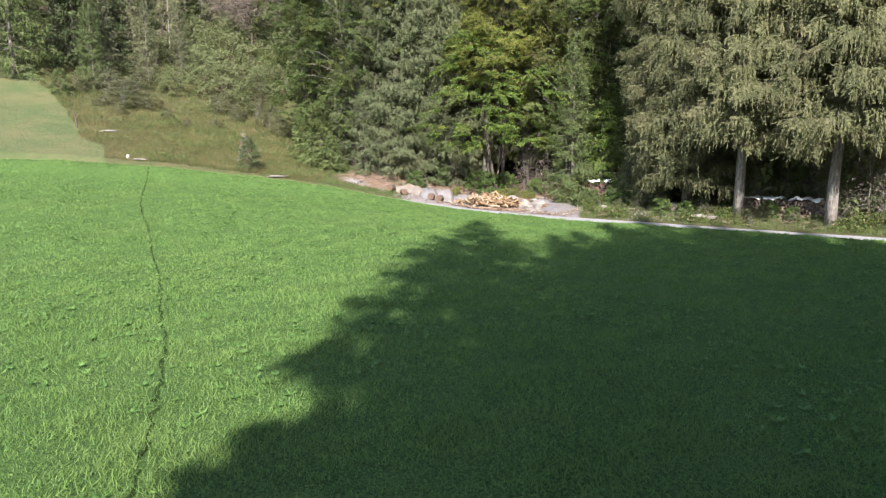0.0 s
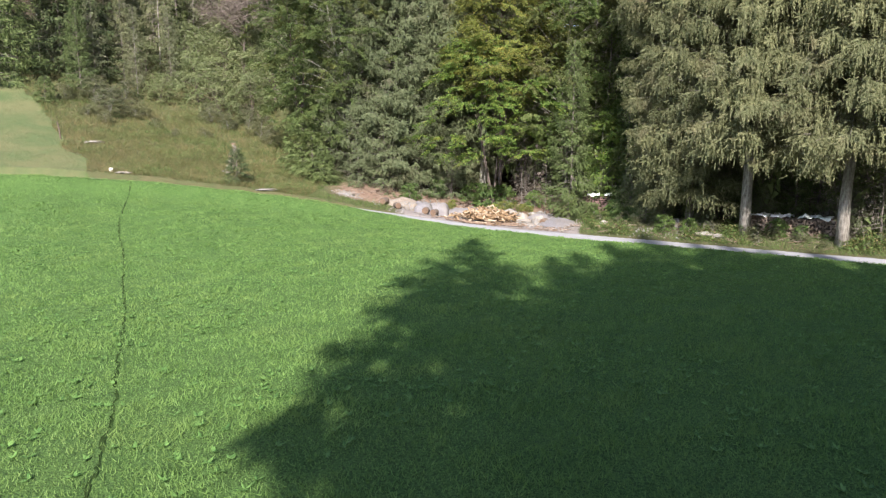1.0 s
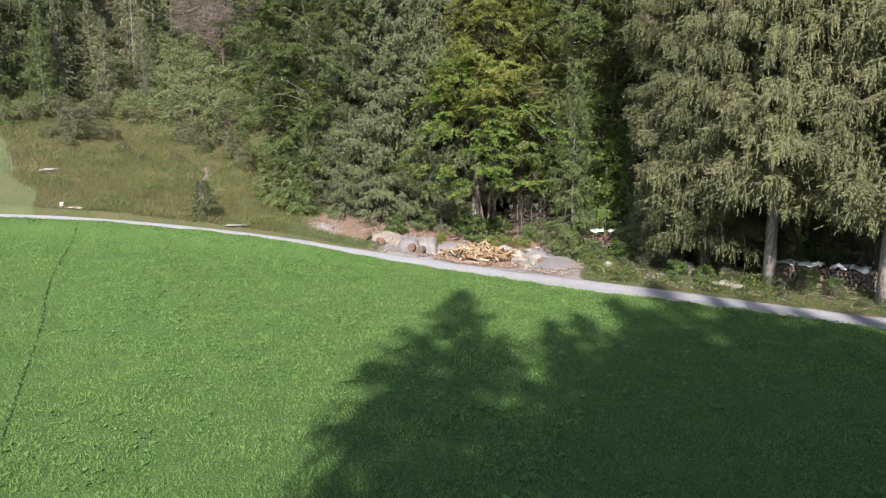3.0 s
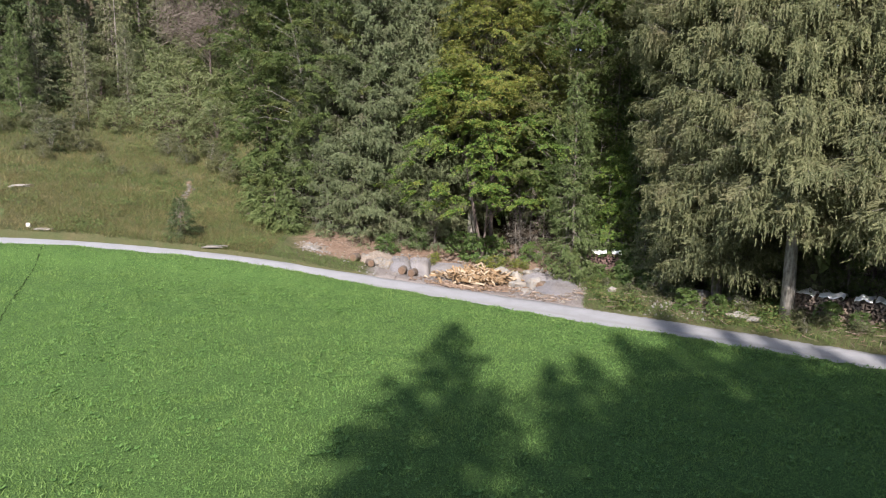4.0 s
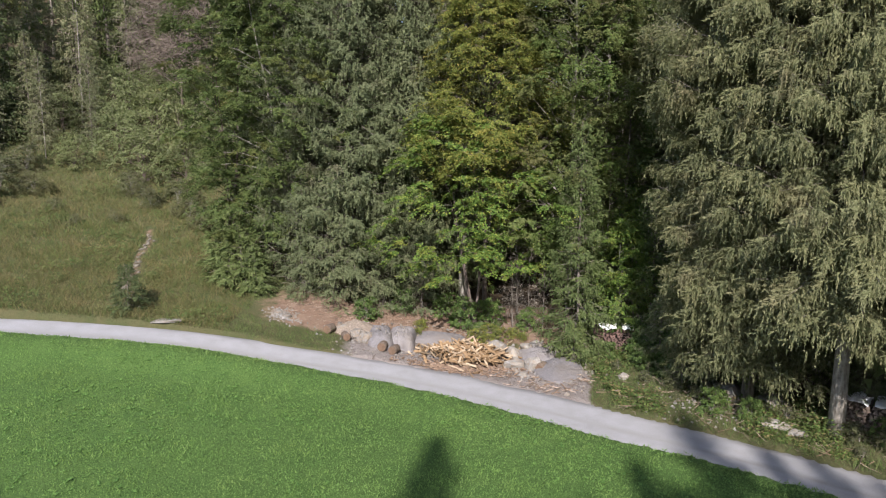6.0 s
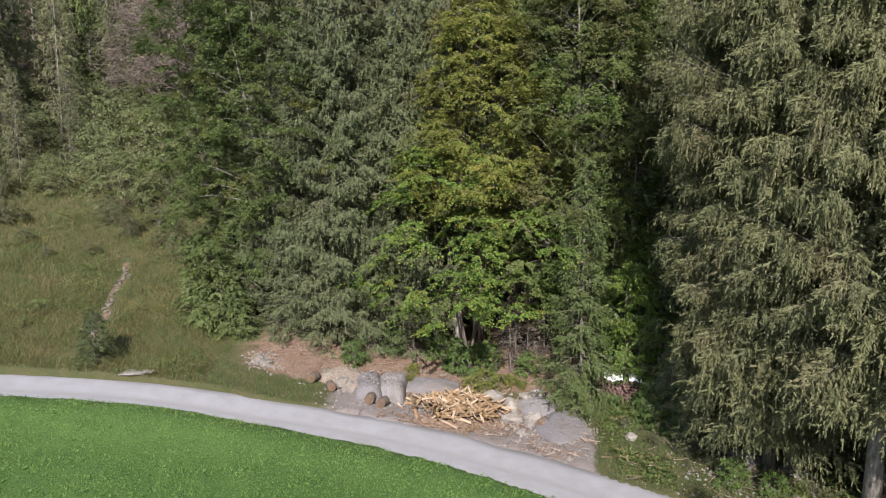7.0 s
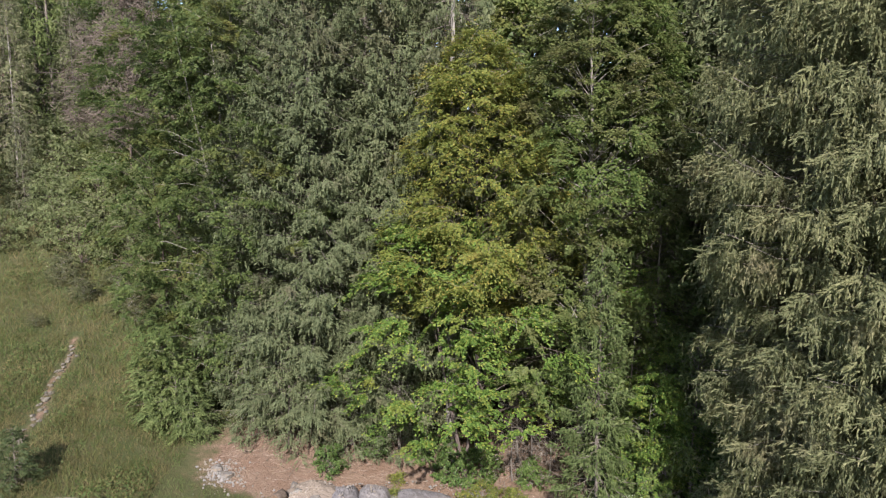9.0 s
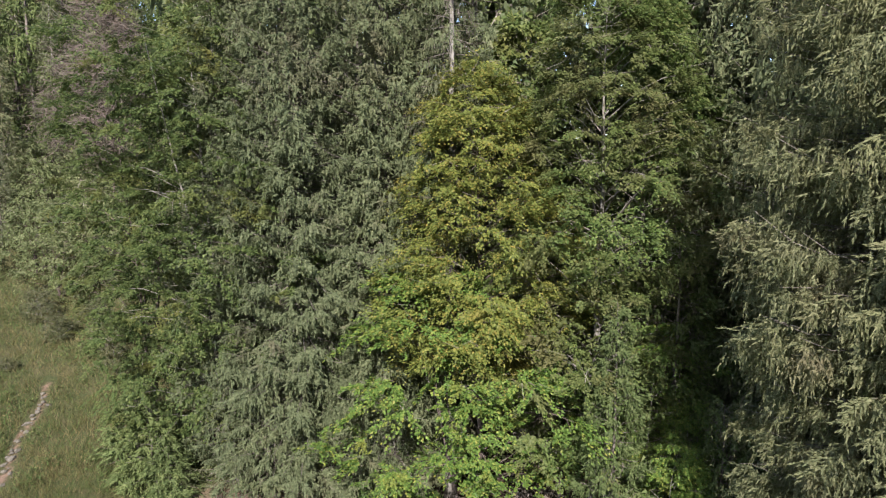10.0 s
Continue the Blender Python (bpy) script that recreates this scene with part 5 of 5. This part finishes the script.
for cx, cy, rx, ry, h in ((-0.45, 42.4, 1.15, 1.4, 0.7), (1.6, 43.5, 1.8, 0.95, 0.26), (7.3, 39.6, 1.2, 1.5, 0.28), (6.6, 41.2, 1.0, 1.1, 0.24), (-2.0, 42.9, 1.0, 0.7, 0.45)):
    for _ in range(90):
        q, a = rr.uniform(0.45, 1.15), rr.uniform(0, 6.28)
        x, y = cx + rx * q * math.cos(a), cy + ry * q * math.sin(a)
        size = rr.uniform(0.02, 0.075)
        rubble.add(cube * size * rr.uniform(0.5, 1.3, (6, 1)) + np.array([x, y, land_at(x, y) + h * max(0.0, 1 - q ** 2.6) + size * 0.2]), cube_faces)
tagged(new("rubble", rubble.mesh("rubble", [STONE])), "scattered pale rubble stones beside the road", "rubble", kind="stuff")

# small markers by the meadow
bm = bmesh.new()
bmesh.ops.create_cube(bm, size=1.0)
for v in bm.verts:
    v.co = Vector((v.co.x * 0.26, v.co.y * 0.26, v.co.z * 0.36 + 0.12))
bmesh.ops.bevel(bm, geom=bm.edges[:], offset=0.025, segments=2, affect="EDGES")
rest("marker_stone", bm_mesh("marker_stone", bm, WHITE), -19.3, 39.1, (0.65, 0.65, 0.7), 12, "small white concrete marker at the roadside", "marker")
rest("stone_slab", rocks[2], -18.6, 38.9, (0.5, 0.22, 0.08), 5, "flat whitish stone slab lying on the verge", "stone", "stone slabs", lift=0.04)
rest("stone_slab", rocks[3], -23.3, 44.9, (0.6, 0.3, 0.12), 40, "flat whitish stone slab lying on the verge", "stone", "stone slabs", lift=0.05)
s = Soup()
s.add(*tube(np.array([(0, 0, -0.2), (0.01, 0, 0.5), (-0.03, 0, 1.15)]), np.array([0.05, 0.05, 0.04]), 7))
rest("stake", s.mesh("stake", [DARK_BARK]), -25.4, 44.6, (1, 1, 1), 0, "dark leaning wooden stake at the meadow's edge", "stake", tilt=8)

# pale stones in the little gully on the bank
gully_rocks = [rock_mesh("gully_stone_%s" % k, i + 7, GULLY_STONE, 1) for i, k in enumerate("ab")]
gully = new("gully_stones")
gully.location = (-14.2, 45.5, land_at(-14.2, 45.5))
tagged(gully, "trickle of pale stones down the grassy bank", "stones")
rg = random.Random(12)
for i in range(70):
    t = rg.random()
    y = 43.0 + 7.4 * t
    x = -13.75 - 0.26 * (y - 43.3) + 0.12 * math.sin(y * 1.7) + rg.gauss(0, 0.13)
    ob = part("stone", gully_rocks[i % 2], gully)
    k = rg.uniform(0.03, 0.13)
    ob.matrix_local = pose(x + 14.2, y - 45.5, land_at(x, y) + 0.03 - gully.location.z, 0, 0, rg.uniform(0, 360)) @ Matrix.Diagonal((k, k, k * 0.6, 1))


# ---------------------------------------------------------------- grass
def grass(name, seed, zones, material, tall, wide, keep, label, lean=0.45, category="grass"):
    """Blades on the land. zones: x0, x1, y0, y1, blades to the square metre, growth of the width."""
    rng = np.random.default_rng(seed)
    s = Soup()
    for x0, x1, y0, y1, density, grow in zones:
        n = int((x1 - x0) * (y1 - y0) * density)
        x, y = rng.uniform(x0, x1, n), rng.uniform(y0, y1, n)
        ok = keep(x, y, rng)
        x, y = x[ok], y[ok]
        n = len(x)
        if n == 0:
            continue
        patch = 1 + 0.36 * rough_noise(x, y, 1.7, seed + 1) + 0.34 * rough_noise(x, y, 5.5, seed + 2)
        p = np.column_stack([x, y, land(x, y) - 0.01])
        way = np.column_stack([rng.normal(0, lean, n), rng.normal(0, lean, n), np.ones(n)])
        way[:, 0] += 0.25 * rough_noise(x, y, 2.4, seed + 3)
        way = unit(way)
        side = across(way, rng)
        ln = tall * min(1.0, 1.15 - 0.15 * grow if tall < 0.2 else 1.0) * rng.uniform(0.55, 1.3, n) * np.clip(patch, 0.6 if tall < 0.2 else 0.35, 1.6)
        wd = wide * grow * rng.uniform(0.7, 1.3, n)
        v = np.stack([p - side * (wd / 2)[:, None], p + side * (wd / 2)[:, None], p + way * ln[:, None]], 1).reshape(-1, 3)
        s.add(v, np.arange(n * 3).reshape(-1, 3))
    return tagged(new(name, s.mesh(name, [material])), label, category, kind="stuff")


trail_y = TRAIL_LINE[::-1, 1]
trail_x = TRAIL_LINE[::-1, 0]


def thinning(x, y, rng, slack=0.6):
    """Full growth in the open meadow, thinner out towards its far sides."""
    return rng.uniform(0, 1, len(x)) < np.clip(1.1 - (np.abs(x) - 0.74 * y - slack) / 6.0, 0.06, 1.0)


def on_meadow(x, y, rng):
    gap = np.abs(x - np.interp(y, trail_y, trail_x) - 0.03 * rough_noise(x, y, 4.0, 77)) > rng.uniform(0.0, 0.06, len(x)) * (1 + 0.5 * rough_noise(x, y, 2.0, 78))
    return thinning(x, y, rng) & gap & (road_offset(x, y) < -road_sides(x)[0] + 0.06 + 0.1 * rough_noise(x, y, 3, 9))


grass("meadow_grass", 101, [(-40, 40, -20, 38, 9, 4.0), (-16, 16, -6, 5, 12, 3.0), (-13, 13, 5, 8, 950, 0.85), (-18, 18, 8, 12, 640, 1.0), (-22, 22, 12, 17, 450, 1.35), (-27, 27, 17, 24, 255, 1.9), (-31, 27, 24, 31, 205, 2.05), (-34, 21, 31, 39, 190, 2.2)],
      GRASS, 0.10, 0.0125, on_meadow, "short green meadow grass after mowing", 0.75)


def rosettes():
    """Broad-leaved weeds in the turf."""
    rng = np.random.default_rng(111)
    s = Soup()
    n = 4600
    x, y = rng.uniform(-24, 20, n), rng.uniform(4, 36, n)
    ok = on_meadow(x, y, rng) & (rough_noise(x, y, 0.5, 31) > -0.15)
    x, y = x[ok], y[ok]
    for px, py in zip(x, y):
        k = int(rng.integers(5, 10))
        a = rng.uniform(0, 6.28, k)
        way = unit(np.column_stack([np.cos(a), np.sin(a), rng.uniform(0.1, 0.6, k)]))
        p = np.tile((px, py, land_at(px, py) + 0.03), (k, 1))
        s.add(*kites(p, way, unit(np.cross(way, (0.0, 0.0, 1.0))), rng.uniform(0.06, 0.15, k), rng.uniform(0.03, 0.06, k), 0.15))
    tagged(new("meadow_weeds", s.mesh("meadow_weeds", [WEED])), "broad-leaved weeds growing in meadow turf", "weeds", kind="stuff")


rosettes()


def on_bank(x, y, rng):
    bank, soil, grit, litter, pasture = covers(x, y)
    gul = np.abs(x + 13.75 + 0.26 * (y - 43.3) - 0.12 * np.sin(y * 1.7)) > np.where((y > 42.6) & (y < 51.5), 0.26, 0)
    return thinning(x, y, rng, 4) & (bank > 0.5) & (soil < 0.35) & (grit < 0.45) & (litter < 0.6) & gul & (road_offset(x, y) > road_sides(x)[1] - 0.1)


grass("bank_grass", 121, [(-34, -8, 37, 47, 240, 0.75), (-38, -8, 47, 58, 110, 1.2), (-36, -8, 58, 78, 38, 2.3)], DRY_GRASS, 0.36, 0.018, on_bank, "tall dry tan grass on the bank", 0.6)
grass("bank_green_grass", 122, [(-13.5, -3, 38, 51, 150, 0.9), (-20, -13.5, 38, 51, 100, 0.9), (-34, -9, 45, 76, 48, 1.6), (6, 22, 26, 40, 130, 1.0)], FRESH_GRASS, 0.30, 0.016, on_bank, "rank green grass along the bank and verge", 0.6)


def far_pasture(x, y, rng):
    bank, soil, grit, litter, pasture = covers(x, y)
    return thinning(x, y, rng, 4) & (bank < 0.5) & (litter < 0.4) & (road_offset(x, y) > ROAD_HALF + 0.1)


grass("pasture_grass", 123, [(-44, -18, 34, 56, 70, 2.5)], PASTURE, 0.10, 0.011, far_pasture, "short pale dry grass of the upper pasture")


def undergrowth():
    """Low leaves, ferns and brambles on the verge and at the foot of the trees."""
    rng = np.random.default_rng(131)
    s = Soup()
    n = 260000
    x = rng.uniform(-9, 21, n)
    y = rng.uniform(28, 48, n)
    bank, soil, grit, litter, pasture = covers(x, y)
    d = road_offset(x, y) - ROAD_HALF
    ok = (d > 0.6) & (grit < 0.25) & (rough_noise(x, y, 1.3, 41) > -0.1) & np.where(x > 8.6, d < 5.5, (litter > 0.05) & (litter < 0.95) & (soil < 0.5))
    x, y = x[ok], y[ok]
    n = len(x)
    h = rng.uniform(0.02, 0.42, n) * np.clip(0.6 + rough_noise(x, y, 2.0, 42), 0.2, 1.6)
    a = rng.uniform(0, 6.28, n)
    way = unit(np.column_stack([np.cos(a), np.sin(a), rng.normal(0.1, 0.4, n)]))
    side = unit(np.cross(way, np.array([0.0, 0.0, 1.0]) + rng.normal(0, 0.4, (n, 3))))
    p = np.column_stack([x, y, land(x, y) + h])
    v, f = kites(p, way, side, rng.uniform(0.06, 0.17, n), rng.uniform(0.04, 0.09, n), 0.15)
    kind = np.tile(rng.choice(3, n, p=(0.36, 0.32, 0.32)), 2)
    for slot in range(3):
        s.add(v, f[kind == slot], slot)
    return tagged(new("undergrowth", s.mesh("undergrowth", [SHRUB, FRESH_GRASS, DRY_GRASS])), "low brambles, ferns and leaves along the verge", "undergrowth", kind="stuff")


undergrowth()


def bank_weeds():
    """Leafy weeds in patches among the dry grass of the bank."""
    rng = np.random.default_rng(141)
    s = Soup()
    n = 85000
    x, y = rng.uniform(-34, -6, n), rng.uniform(38, 67, n)
    ok = on_bank(x, y, rng) & (rough_noise(x, y, 0.9, 51) + 0.5 * rough_noise(x, y, 2.7, 52) > 0.35)
    x, y = x[ok], y[ok]
    n = len(x)
    h = rng.uniform(0.05, 0.6, n) * np.clip(0.7 + 0.6 * rough_noise(x, y, 1.6, 53), 0.25, 1.5)
    a = rng.uniform(0, 6.28, n)
    way = unit(np.column_stack([np.cos(a), np.sin(a), rng.normal(0.0, 0.4, n)]))
    side = unit(np.cross(way, np.array([0.0, -0.5, 1.0]) + rng.normal(0, 0.4, (n, 3))))
    v, f = kites(np.column_stack([x, y, land(x, y) + h]), way, side, rng.uniform(0.07, 0.16, n), rng.uniform(0.035, 0.07, n), 0.15)
    kind = np.tile(rng.choice(3, n, p=(0.5, 0.35, 0.15)), 2)
    for slot in range(3):
        s.add(v, f[kind == slot], slot)
    tagged(new("bank_weeds", s.mesh("bank_weeds", [HORNBEAM, FRESH_GRASS, DRY_GRASS])), "patches of leafy weeds in dry bank grass", "weeds", kind="stuff")


bank_weeds()
